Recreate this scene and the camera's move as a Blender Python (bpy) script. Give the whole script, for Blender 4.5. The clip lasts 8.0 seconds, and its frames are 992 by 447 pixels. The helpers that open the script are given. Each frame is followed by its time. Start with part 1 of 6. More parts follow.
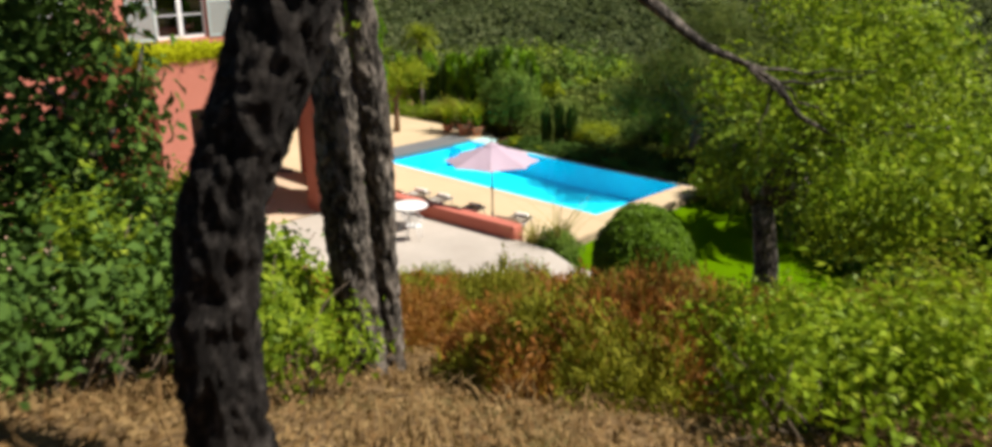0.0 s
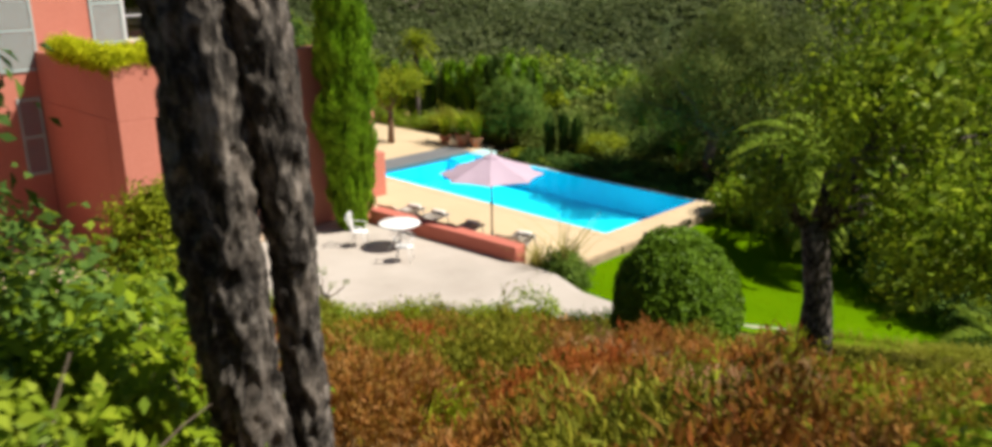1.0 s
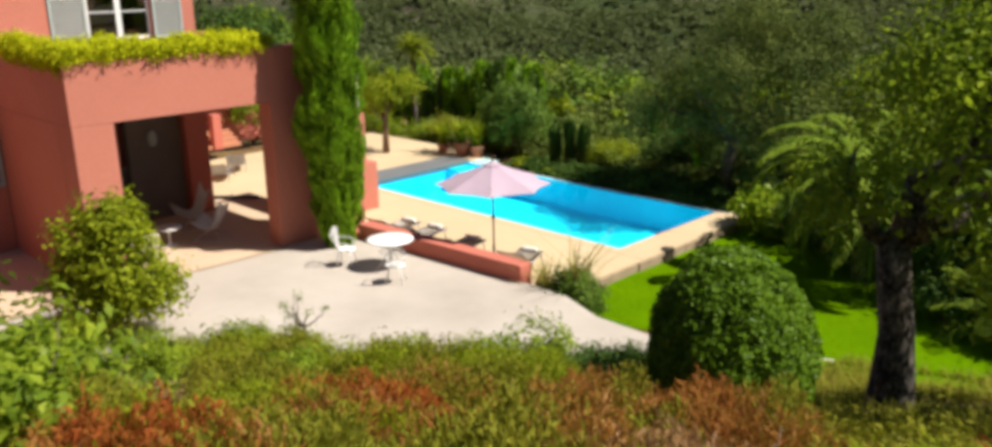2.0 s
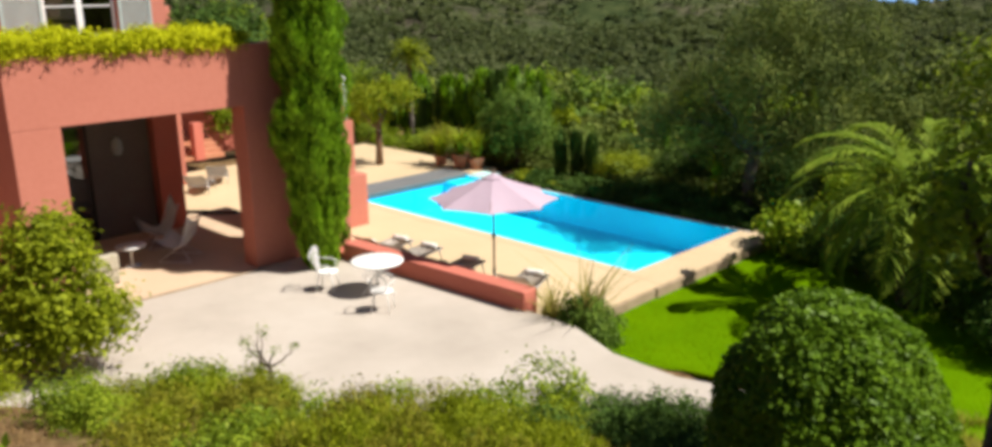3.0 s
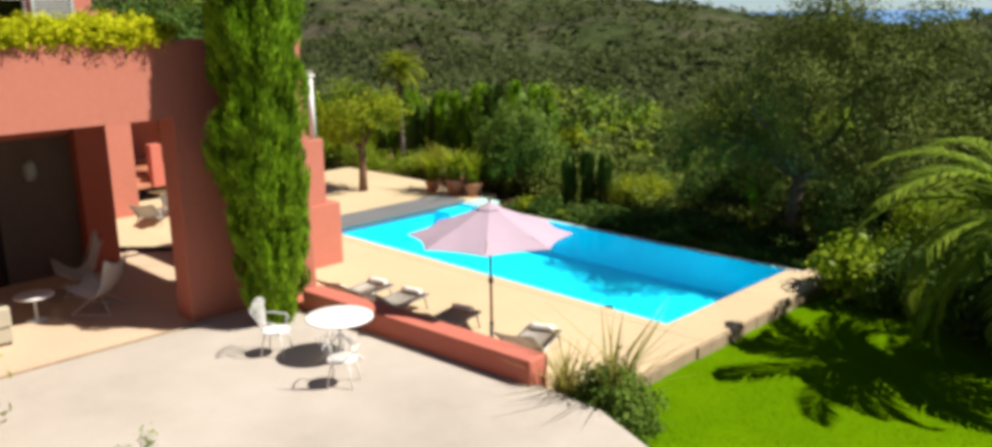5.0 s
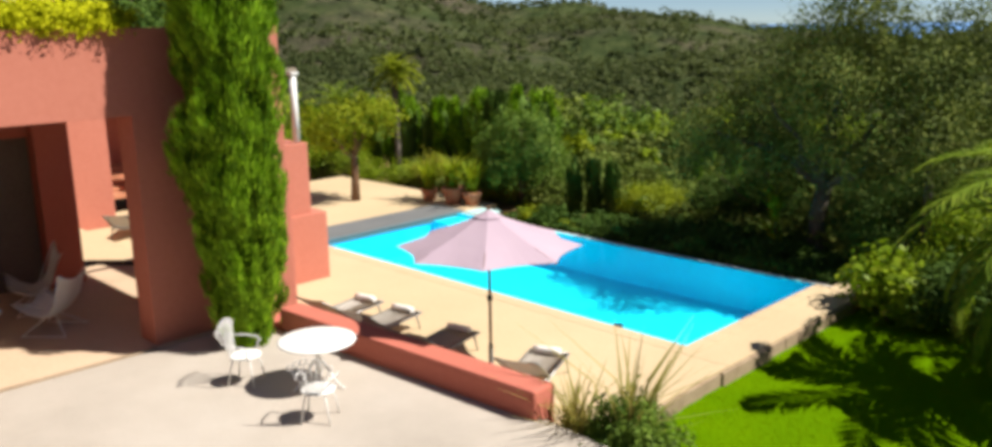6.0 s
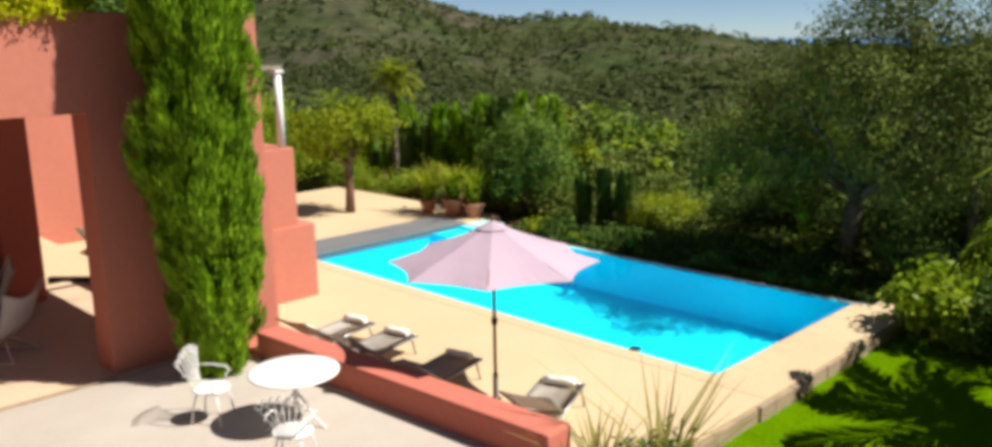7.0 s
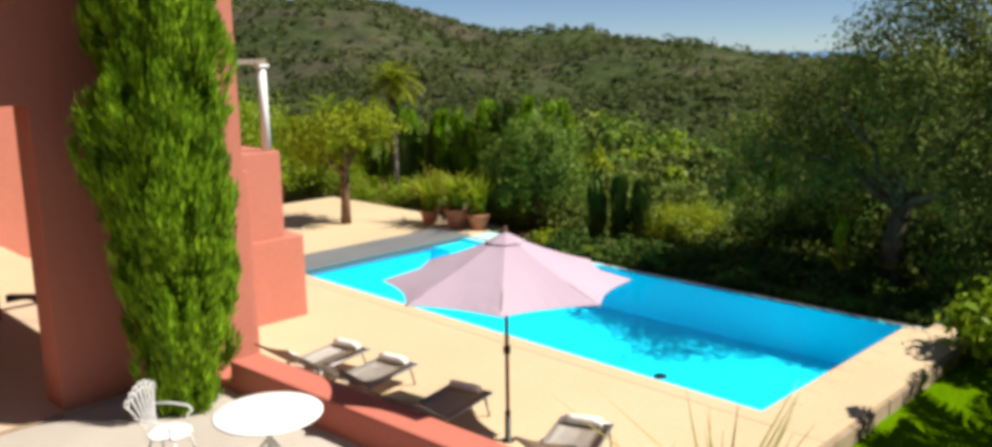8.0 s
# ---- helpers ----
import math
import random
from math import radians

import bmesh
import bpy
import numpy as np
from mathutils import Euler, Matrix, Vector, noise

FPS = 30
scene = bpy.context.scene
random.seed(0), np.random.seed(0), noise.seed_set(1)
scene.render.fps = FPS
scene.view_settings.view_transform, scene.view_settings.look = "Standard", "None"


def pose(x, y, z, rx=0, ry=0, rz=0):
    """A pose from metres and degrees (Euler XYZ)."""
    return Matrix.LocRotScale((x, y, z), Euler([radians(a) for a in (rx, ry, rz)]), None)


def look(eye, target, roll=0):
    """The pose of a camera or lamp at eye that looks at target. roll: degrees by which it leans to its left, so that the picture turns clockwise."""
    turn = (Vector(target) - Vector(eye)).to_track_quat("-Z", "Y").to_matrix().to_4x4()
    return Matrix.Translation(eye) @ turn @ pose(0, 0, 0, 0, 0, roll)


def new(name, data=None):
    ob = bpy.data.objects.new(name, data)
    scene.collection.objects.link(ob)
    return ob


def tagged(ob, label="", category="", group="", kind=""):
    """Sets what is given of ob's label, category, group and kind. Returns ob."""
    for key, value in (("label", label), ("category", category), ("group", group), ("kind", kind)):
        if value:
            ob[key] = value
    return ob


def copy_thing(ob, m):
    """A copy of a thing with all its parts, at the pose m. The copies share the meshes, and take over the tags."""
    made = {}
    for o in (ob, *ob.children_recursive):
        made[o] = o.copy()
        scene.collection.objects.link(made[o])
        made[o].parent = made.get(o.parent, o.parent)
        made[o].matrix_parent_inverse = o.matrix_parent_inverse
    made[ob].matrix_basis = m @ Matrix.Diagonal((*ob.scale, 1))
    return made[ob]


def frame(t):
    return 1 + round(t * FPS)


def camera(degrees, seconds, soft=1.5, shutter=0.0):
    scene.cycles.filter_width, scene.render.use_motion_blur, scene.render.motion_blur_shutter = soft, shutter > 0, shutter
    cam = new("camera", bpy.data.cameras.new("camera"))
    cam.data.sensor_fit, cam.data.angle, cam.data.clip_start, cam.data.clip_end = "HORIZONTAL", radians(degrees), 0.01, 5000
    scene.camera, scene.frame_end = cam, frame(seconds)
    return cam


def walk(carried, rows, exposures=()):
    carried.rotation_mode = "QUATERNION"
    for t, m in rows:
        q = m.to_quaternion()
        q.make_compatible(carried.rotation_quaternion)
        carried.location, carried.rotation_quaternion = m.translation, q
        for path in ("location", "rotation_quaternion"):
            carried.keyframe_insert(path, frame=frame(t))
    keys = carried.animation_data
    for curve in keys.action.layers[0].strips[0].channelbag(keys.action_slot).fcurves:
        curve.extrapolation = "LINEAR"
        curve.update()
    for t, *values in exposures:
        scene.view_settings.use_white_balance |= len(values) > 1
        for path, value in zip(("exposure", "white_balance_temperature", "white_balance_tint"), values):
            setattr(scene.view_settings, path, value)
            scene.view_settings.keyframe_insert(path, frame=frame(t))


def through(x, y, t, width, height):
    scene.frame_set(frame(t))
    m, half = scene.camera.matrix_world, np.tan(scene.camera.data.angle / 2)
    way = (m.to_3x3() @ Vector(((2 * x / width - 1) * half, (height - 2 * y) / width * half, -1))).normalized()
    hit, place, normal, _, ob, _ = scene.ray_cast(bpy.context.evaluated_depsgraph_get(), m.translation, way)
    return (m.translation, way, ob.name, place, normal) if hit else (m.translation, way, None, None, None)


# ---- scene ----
cam = camera(59.0, 8.0, soft=3.8, shutter=0.35)
PATH = [
    (0, (0.724, -0.206, 8.973), (-0.616, 1.147, 8.36), -0.6),
    (0.5, (-0.188, 0.718, 8.706), (-1.531, 2.074, 8.108), -0.6),
    (1, (-1.052, 1.614, 8.352), (-2.398, 2.972, 7.768), -0.5),
    (1.5, (-1.901, 2.495, 8.01), (-3.252, 3.854, 7.439), -0.9),
    (3, (-4.526, 5.126, 7.098), (-5.889, 6.492, 6.572), -0.7),
    (3.5, (-5.314, 5.942, 6.896), (-6.684, 7.307, 6.382), -0.8),
    (4, (-6.105, 6.74, 6.702), (-7.476, 8.108, 6.202), -0.9),
    (4.5, (-6.863, 7.54, 6.491), (-8.236, 8.911, 6.006), -0.9),
    (6, (-8.734, 9.508, 5.809), (-10.116, 10.884, 5.365), -1.0),
    (6.5, (-9.392, 10.11, 5.596), (-10.777, 11.487, 5.168), -1.0),
    (7, (-10.018, 10.708, 5.391), (-11.407, 12.086, 4.978), -1.0),
    (7.5, (-10.722, 11.305, 5.19), (-12.114, 12.685, 4.793), -0.9),
    (8, (-11.438, 11.897, 5.001), (-12.832, 13.278, 4.616), -0.9),
]
walk(cam, [(t, look(eye, target, roll)) for t, eye, target, roll in PATH])

# ---- world, sun, exposure ----
SUN_DIR = Vector((0.63, 0.47, 1.0)).normalized()
world = bpy.data.worlds.new("world")
scene.world = world
world.use_nodes = True
wn = world.node_tree
sky = wn.nodes.new("ShaderNodeTexSky")
sky.sky_type, sky.sun_disc = "NISHITA", False
sky.sun_elevation = math.asin(SUN_DIR.z)
sky.sun_rotation = math.atan2(SUN_DIR.x, SUN_DIR.y)
sky.altitude, sky.air_density, sky.dust_density, sky.ozone_density = 3000, 0.75, 0.0, 4.0
wn.links.new(sky.outputs[0], wn.nodes["Background"].inputs[0])
wn.nodes["Background"].inputs[1].default_value = 0.056
sun_data = bpy.data.lights.new("sun", "SUN")
sun_data.energy, sun_data.angle, sun_data.color = 5.0, radians(0.53), (1.0, 0.94, 0.84)
sun = new("sun", sun_data)
sun.matrix_world = look((0, 0, 60), Vector((0, 0, 60)) - SUN_DIR)
scene.view_settings.exposure = 0.66

# ---- materials ----
def material(name):
    m = bpy.data.materials.new(name)
    m.use_nodes = True
    nt = m.node_tree
    return m, nt, nt.nodes["Principled BSDF"], nt.nodes["Material Output"]


def ramp(nt, src, stops):
    r = nt.nodes.new("ShaderNodeValToRGB")
    while len(r.color_ramp.elements) < len(stops):
        r.color_ramp.elements.new(0.5)
    for e, (p, c) in zip(r.color_ramp.elements, stops):
        e.position, e.color = p, (*c, 1)
    nt.links.new(src, r.inputs[0])
    return r.outputs[0]


def noise_tex(nt, scale, detail=6, rough=0.6, stretch=None):
    co = nt.nodes.new("ShaderNodeNewGeometry").outputs["Position"]
    if stretch:
        mp = nt.nodes.new("ShaderNodeMapping")
        mp.inputs["Scale"].default_value = stretch
        nt.links.new(co, mp.inputs[0])
        co = mp.outputs[0]
    n = nt.nodes.new("ShaderNodeTexNoise")
    n.inputs["Scale"].default_value, n.inputs["Detail"].default_value, n.inputs["Roughness"].default_value = scale, detail, rough
    nt.links.new(co, n.inputs["Vector"])
    return n.outputs["Fac"]


def blend(nt, a, b, fac, mode="MIX"):
    m = nt.nodes.new("ShaderNodeMix")
    m.data_type, m.blend_type = "RGBA", mode
    for sock, v in ((m.inputs[0], fac), (m.inputs[6], a), (m.inputs[7], b)):
        if isinstance(v, (int, float)):
            sock.default_value = v
        elif isinstance(v, tuple):
            sock.default_value = (*v, 1)
        else:
            nt.links.new(v, sock)
    return m.outputs[2]


def bump(nt, bsdf, src, strength, dist):
    b = nt.nodes.new("ShaderNodeBump")
    b.inputs["Strength"].default_value, b.inputs["Distance"].default_value = strength, dist
    nt.links.new(src, b.inputs["Height"])
    nt.links.new(b.outputs[0], bsdf.inputs["Normal"])


def surface(name, dark, mid, light, big=0.5, fine=18.0, rough=0.85, relief=0.3, depth=0.01, metal=0.0, stretch=None, spec=0.3):
    """Two scales of mottling between three tones, with fine relief."""
    m, nt, bsdf, out = material(name)
    f = noise_tex(nt, fine, 8, 0.65, stretch)
    g = noise_tex(nt, big, 4, 0.6)
    col = blend(nt, ramp(nt, f, [(0.3, dark), (0.5, mid), (0.72, light)]), ramp(nt, g, [(0.3, dark), (0.55, mid), (0.75, light)]), 0.5)
    nt.links.new(col, bsdf.inputs["Base Color"])
    bsdf.inputs["Roughness"].default_value, bsdf.inputs["Metallic"].default_value = rough, metal
    bsdf.inputs["Specular IOR Level"].default_value = spec
    if relief:
        bump(nt, bsdf, f, relief, depth)
    return m


def leafy(name, tones, through=0.35, rough=0.7, patch=0.8, spec=0.12):
    """Leaves: each its own tone, tinted in patches, some light passing through."""
    m, nt, bsdf, out = material(name)
    rnd = nt.nodes.new("ShaderNodeNewGeometry").outputs["Random Per Island"]
    n = len(tones)
    own = ramp(nt, rnd, [(i / max(1, n - 1), c) for i, c in enumerate(tones)])
    g = noise_tex(nt, patch, 3, 0.6)
    col = blend(nt, own, ramp(nt, g, [(0.35, tones[0]), (0.65, tones[-1])]), 0.35)
    nt.links.new(col, bsdf.inputs["Base Color"])
    bsdf.inputs["Roughness"].default_value = rough
    bsdf.inputs["Specular IOR Level"].default_value = spec
    tr = nt.nodes.new("ShaderNodeBsdfTranslucent")
    nt.links.new(blend(nt, col, (0.9, 1.0, 0.25), 0.45, "MULTIPLY"), tr.inputs[0])
    mx = nt.nodes.new("ShaderNodeMixShader")
    mx.inputs[0].default_value = through
    nt.links.new(bsdf.outputs[0], mx.inputs[1])
    nt.links.new(tr.outputs[0], mx.inputs[2])
    nt.links.new(mx.outputs[0], out.inputs["Surface"])
    return m


RED = surface("terracotta_render", (0.44, 0.150, 0.103), (0.49, 0.176, 0.123), (0.54, 0.206, 0.148), 0.35, 9, 0.92, 0.25, 0.01)
RED_DEEP = surface("painted_red_masonry", (0.46, 0.135, 0.095), (0.51, 0.155, 0.11), (0.55, 0.18, 0.13), 0.5, 12, 0.9, 0.25, 0.01)
CREAM = surface("cream_stone_paving", (0.49, 0.37, 0.225), (0.57, 0.44, 0.275), (0.63, 0.50, 0.325), 0.35, 14, 0.8, 0.2, 0.006)
PORCH_STONE = surface("pale_porch_paving", (0.48, 0.35, 0.24), (0.56, 0.415, 0.29), (0.62, 0.47, 0.335), 0.5, 12, 0.8, 0.2, 0.006)
GRAVEL = surface("pale_gravel", (0.33, 0.285, 0.24), (0.47, 0.415, 0.36), (0.56, 0.51, 0.455), 0.45, 42, 0.95, 0.6, 0.02)
STONE = surface("weathered_stone", (0.16, 0.13, 0.10), (0.30, 0.25, 0.19), (0.42, 0.36, 0.29), 1.5, 14, 0.95, 0.6, 0.02)
EDGE_STONE = surface("sandy_edge_stone", (0.24, 0.17, 0.11), (0.33, 0.245, 0.165), (0.42, 0.32, 0.22), 1.5, 14, 0.95, 0.5, 0.015)
POOL_LINING = surface("turquoise_pool_lining", (0.005, 0.71, 0.95), (0.007, 0.75, 0.97), (0.011, 0.79, 0.98), 0.6, 7, 0.5, 0.0)
PALE_AQUA = surface("pale_aqua_tile", (0.42, 0.70, 0.70), (0.50, 0.76, 0.76), (0.58, 0.80, 0.80), 2, 25, 0.5, 0.1, 0.002)
COVER = surface("grey_composite_boards", (0.12, 0.125, 0.13), (0.16, 0.165, 0.17), (0.21, 0.21, 0.21), 0.8, 20, 0.7, 0.2, 0.004, stretch=(6, 0.6, 1))
WHITE_IRON = surface("white_painted_iron", (0.72, 0.71, 0.68), (0.80, 0.79, 0.77), (0.84, 0.83, 0.81), 3, 40, 0.45, 0.1, 0.002)
WHITE_CLOTH = surface("white_canvas", (0.7392, 0.7280, 0.7056), (0.8288, 0.8176, 0.7952), (0.8960, 0.8848, 0.8624), 3, 60, 0.95, 0.3, 0.003)
GREY_MESH = surface("grey_textile_mesh", (0.40, 0.365, 0.32), (0.49, 0.45, 0.40), (0.56, 0.52, 0.465), 2, 90, 0.8, 0.3, 0.002)
GREY_METAL = surface("brushed_aluminium", (0.30, 0.30, 0.30), (0.38, 0.38, 0.38), (0.46, 0.46, 0.46), 3, 60, 0.4, 0.1, 0.001, metal=0.8)
DARK_METAL = surface("dark_bronze_metal", (0.02, 0.018, 0.016), (0.03, 0.027, 0.024), (0.045, 0.04, 0.036), 3, 50, 0.4, 0.1, 0.001, metal=0.5)
WOOD = surface("brown_pole_wood", (0.10, 0.055, 0.03), (0.16, 0.09, 0.05), (0.22, 0.13, 0.08), 4, 30, 0.6, 0.3, 0.003, stretch=(8, 8, 0.7))
LILAC = surface("lilac_canopy_fabric", (0.4185, 0.3150, 0.3862), (0.4511, 0.3450, 0.4172), (0.4836, 0.3750, 0.4481), 1.2, 70, 0.9, 0.15, 0.002)
SHUTTER = surface("grey_green_shutter_paint", (0.30, 0.35, 0.33), (0.36, 0.41, 0.39), (0.42, 0.47, 0.44), 1.5, 25, 0.6, 0.2, 0.002)
WHITE_PAINT = surface("white_joinery_paint", (0.70, 0.70, 0.68), (0.77, 0.77, 0.75), (0.82, 0.82, 0.80), 2, 30, 0.5, 0.1, 0.002)
# dark tone carries the dimness of the rooms and the shaded panel
DARK_ROOM = surface("shade_dark_plaster", (0.10, 0.085, 0.075), (0.14, 0.12, 0.105), (0.18, 0.155, 0.135), 1, 14, 0.9, 0.2, 0.005)
BEIGE = surface("beige_upholstery", (0.36, 0.33, 0.25), (0.43, 0.395, 0.30), (0.49, 0.45, 0.35), 2, 50, 0.9, 0.3, 0.003)
TERRACOTTA = surface("terracotta_pot_clay", (0.36, 0.15, 0.08), (0.47, 0.21, 0.12), (0.56, 0.28, 0.17), 3, 22, 0.9, 0.3, 0.004)
TILE_ROOF = surface("clay_roof_tile", (0.30, 0.12, 0.07), (0.42, 0.19, 0.11), (0.52, 0.27, 0.17), 0.3, 3, 0.9, 0.3, 0.02)
PALE_WALL = surface("pale_distant_plaster", (0.50, 0.45, 0.38), (0.60, 0.55, 0.47), (0.68, 0.63, 0.56), 0.2, 2, 0.9, 0.1, 0.01)
BARK_PALE = surface("grey_oak_bark", (0.05, 0.041, 0.032), (0.115, 0.097, 0.076), (0.21, 0.18, 0.145), 2.5, 18, 0.95, 0.8, 0.02, stretch=(1, 1, 0.4))
TWIG = surface("dry_twig", (0.06, 0.045, 0.03), (0.12, 0.09, 0.06), (0.20, 0.15, 0.10), 3, 30, 0.9, 0.3, 0.005)
OAK_LEAF = leafy("oak_leaf", [(0.0808, 0.1417, 0.0124), (0.1731, 0.2705, 0.0206), (0.2885, 0.3864, 0.0289), (0.4327, 0.5152, 0.0412)], 0.48, 0.45)
OAK_DARK = leafy("dark_oak_leaf", [(0.0376, 0.0641, 0.0139), (0.0768, 0.1180, 0.0222), (0.1283, 0.1688, 0.0305), (0.2223, 0.2531, 0.0486)], 0.18, 0.7)
BRIGHT_LEAF = leafy("fresh_shrub_leaf", [(0.0756, 0.1485, 0.0065), (0.1512, 0.2565, 0.0108), (0.257, 0.3645, 0.0173), (0.3629, 0.432, 0.027)], 0.4, 0.45)
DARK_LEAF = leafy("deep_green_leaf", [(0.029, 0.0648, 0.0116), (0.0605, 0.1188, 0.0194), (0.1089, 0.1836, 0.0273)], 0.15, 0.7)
HEDGE_LEAF = leafy("yellow_green_hedge_leaf", [(0.3048, 0.3478, 0.0063), (0.5144, 0.5410, 0.0105), (0.7240, 0.7148, 0.0168)], 0.4, 0.7)
CYPRESS_LEAF = leafy("cypress_spray", [(0.0405, 0.0975, 0.0072), (0.1148, 0.2470, 0.0108), (0.2497, 0.4485, 0.0168), (0.4050, 0.6500, 0.0264)], 0.25, 0.7, 2.5)
TOPIARY_LEAF = leafy("clipped_box_leaf", [(0.0530, 0.1141, 0.0079), (0.1205, 0.2194, 0.0132), (0.1928, 0.3181, 0.0185)], 0.3, 0.45, 2.0)
HEATH = leafy("rust_brown_heather", [(0.2375, 0.0750, 0.0200), (0.4125, 0.1400, 0.0320), (0.3500, 0.1800, 0.0320), (0.5000, 0.2000, 0.0550), (0.5500, 0.2800, 0.1200), (0.2750, 0.1900, 0.0280)], 0.4, 0.9, 0.9)
DRY_GRASS = leafy("straw_grass", [(0.16, 0.09, 0.035), (0.28, 0.18, 0.075), (0.42, 0.30, 0.14), (0.22, 0.12, 0.05)], 0.3, 0.9, 1.5)
SCRUB = leafy("olive_scrub_leaf", [(0.127, 0.1296, 0.0136), (0.254, 0.243, 0.0181), (0.3629, 0.324, 0.0283), (0.1996, 0.2268, 0.0227)], 0.3, 0.7, 1.0)
LAWN_BLADE = leafy("mown_lawn_blade", [(0.1273, 0.2004, 0.0003), (0.1668, 0.2430, 0.0006), (0.2059, 0.2794, 0.0009)], 0.4, 0.9, 1.2, 0.0)
PALM_LEAF = leafy("palm_frond_leaf", [(0.0857, 0.1531, 0.0097), (0.1715, 0.2602, 0.0171), (0.2915, 0.3675, 0.0367)], 0.3, 0.7, 1.0)
HEATH_RED = leafy("orange_red_heather", [(0.3600, 0.0850, 0.0209), (0.4800, 0.1400, 0.0323), (0.4320, 0.1900, 0.0380), (0.2640, 0.0750, 0.0190)], 0.4, 0.9, 1.1)
HEATH_PALE = leafy("pale_pinkish_dry_heather", [(0.36, 0.20, 0.10), (0.46, 0.29, 0.17), (0.34, 0.24, 0.08), (0.30, 0.13, 0.06)], 0.35, 0.9, 1.1)
CITRUS_LEAF = leafy("yellow_green_citrus_leaf", [(0.14, 0.182, 0.0084), (0.252, 0.308, 0.014), (0.378, 0.42, 0.0196)], 0.4, 0.6, 1.5)
OLIVE_LEAF = leafy("olive_grey_leaf", [(0.0966, 0.1455, 0.0283), (0.1738, 0.2423, 0.0452), (0.2702, 0.3491, 0.0711)], 0.3, 0.7, 0.8)
LAUREL_LEAF = leafy("mid_green_laurel_leaf", [(0.035, 0.075, 0.012), (0.085, 0.160, 0.020), (0.155, 0.255, 0.033), (0.23, 0.33, 0.05)], 0.3, 0.6, 0.9)
# raised blue in these tones is distance haze put into the colour
FAR_LEAF = leafy("haze_tinted_wood_leaf", [(0.0521, 0.0736, 0.0298), (0.0824, 0.1079, 0.0406), (0.1214, 0.1422, 0.0570), (0.1473, 0.1619, 0.0742)], 0.35, 0.95, 0.015, 0.0)
GRASS_BLADE = leafy("ornamental_grass_blade", [(0.1792, 0.2, 0.04), (0.336, 0.3, 0.08), (0.504, 0.4, 0.16)], 0.35, 0.7, 3)


def ground_material():
    m, nt, bsdf, out = material("hillside_ground")
    f = noise_tex(nt, 7, 10, 0.7)
    g = noise_tex(nt, 0.35, 5, 0.6)
    col = blend(nt, ramp(nt, f, [(0.3, (0.06, 0.035, 0.015)), (0.5, (0.17, 0.105, 0.048)), (0.7, (0.34, 0.23, 0.115))]),
                ramp(nt, f, [(0.3, (0.04, 0.055, 0.010)), (0.6, (0.11, 0.13, 0.02)), (0.75, (0.20, 0.18, 0.06))]),
                ramp(nt, g, [(0.52, (0, 0, 0)), (0.72, (0.8, 0.8, 0.8))]))
    nt.links.new(col, bsdf.inputs["Base Color"])
    bsdf.inputs["Roughness"].default_value = 1.0
    bsdf.inputs["Specular IOR Level"].default_value = 0.1
    bump(nt, bsdf, f, 0.8, 0.06)
    return m


def hills_material():
    m, nt, bsdf, out = material("haze_tinted_hills")
    f = noise_tex(nt, 0.09, 10, 0.75)
    g = noise_tex(nt, 0.008, 6, 0.65)
    # both ramps are tinted bluish for distance haze
    green = ramp(nt, f, [(0.35, (0.028, 0.042, 0.018)), (0.5, (0.058, 0.080, 0.030)), (0.68, (0.114, 0.130, 0.052))])
    brown = ramp(nt, f, [(0.35, (0.048, 0.047, 0.032)), (0.5, (0.098, 0.088, 0.060)), (0.7, (0.185, 0.150, 0.105))])
    nt.links.new(blend(nt, green, brown, ramp(nt, g, [(0.45, (0, 0, 0)), (0.62, (1, 1, 1))])), bsdf.inputs["Base Color"])
    bsdf.inputs["Roughness"].default_value = 1.0
    bsdf.inputs["Specular IOR Level"].default_value = 0.0
    bump(nt, bsdf, f, 1.0, 4.0)
    return m


def water_material():
    """A thin clear surface: light goes through, the sky is mirrored at low angles."""
    m, nt, bsdf, out = material("pool_water")
    clear = nt.nodes.new("ShaderNodeBsdfTransparent")
    clear.inputs[0].default_value = (0.86, 1.0, 1.0, 1)
    gloss = nt.nodes.new("ShaderNodeBsdfGlossy")
    gloss.inputs["Roughness"].default_value = 0.03
    fr = nt.nodes.new("ShaderNodeFresnel")
    fr.inputs[0].default_value = 1.12
    b = nt.nodes.new("ShaderNodeBump")
    b.inputs["Strength"].default_value, b.inputs["Distance"].default_value = 0.25, 0.03
    nt.links.new(noise_tex(nt, 2.2, 3, 0.5), b.inputs["Height"])
    nt.links.new(b.outputs[0], gloss.inputs["Normal"])
    nt.links.new(b.outputs[0], fr.inputs["Normal"])
    mx = nt.nodes.new("ShaderNodeMixShader")
    nt.links.new(fr.outputs[0], mx.inputs[0])
    nt.links.new(clear.outputs[0], mx.inputs[1])
    nt.links.new(gloss.outputs[0], mx.inputs[2])
    nt.links.new(mx.outputs[0], out.inputs["Surface"])
    return m


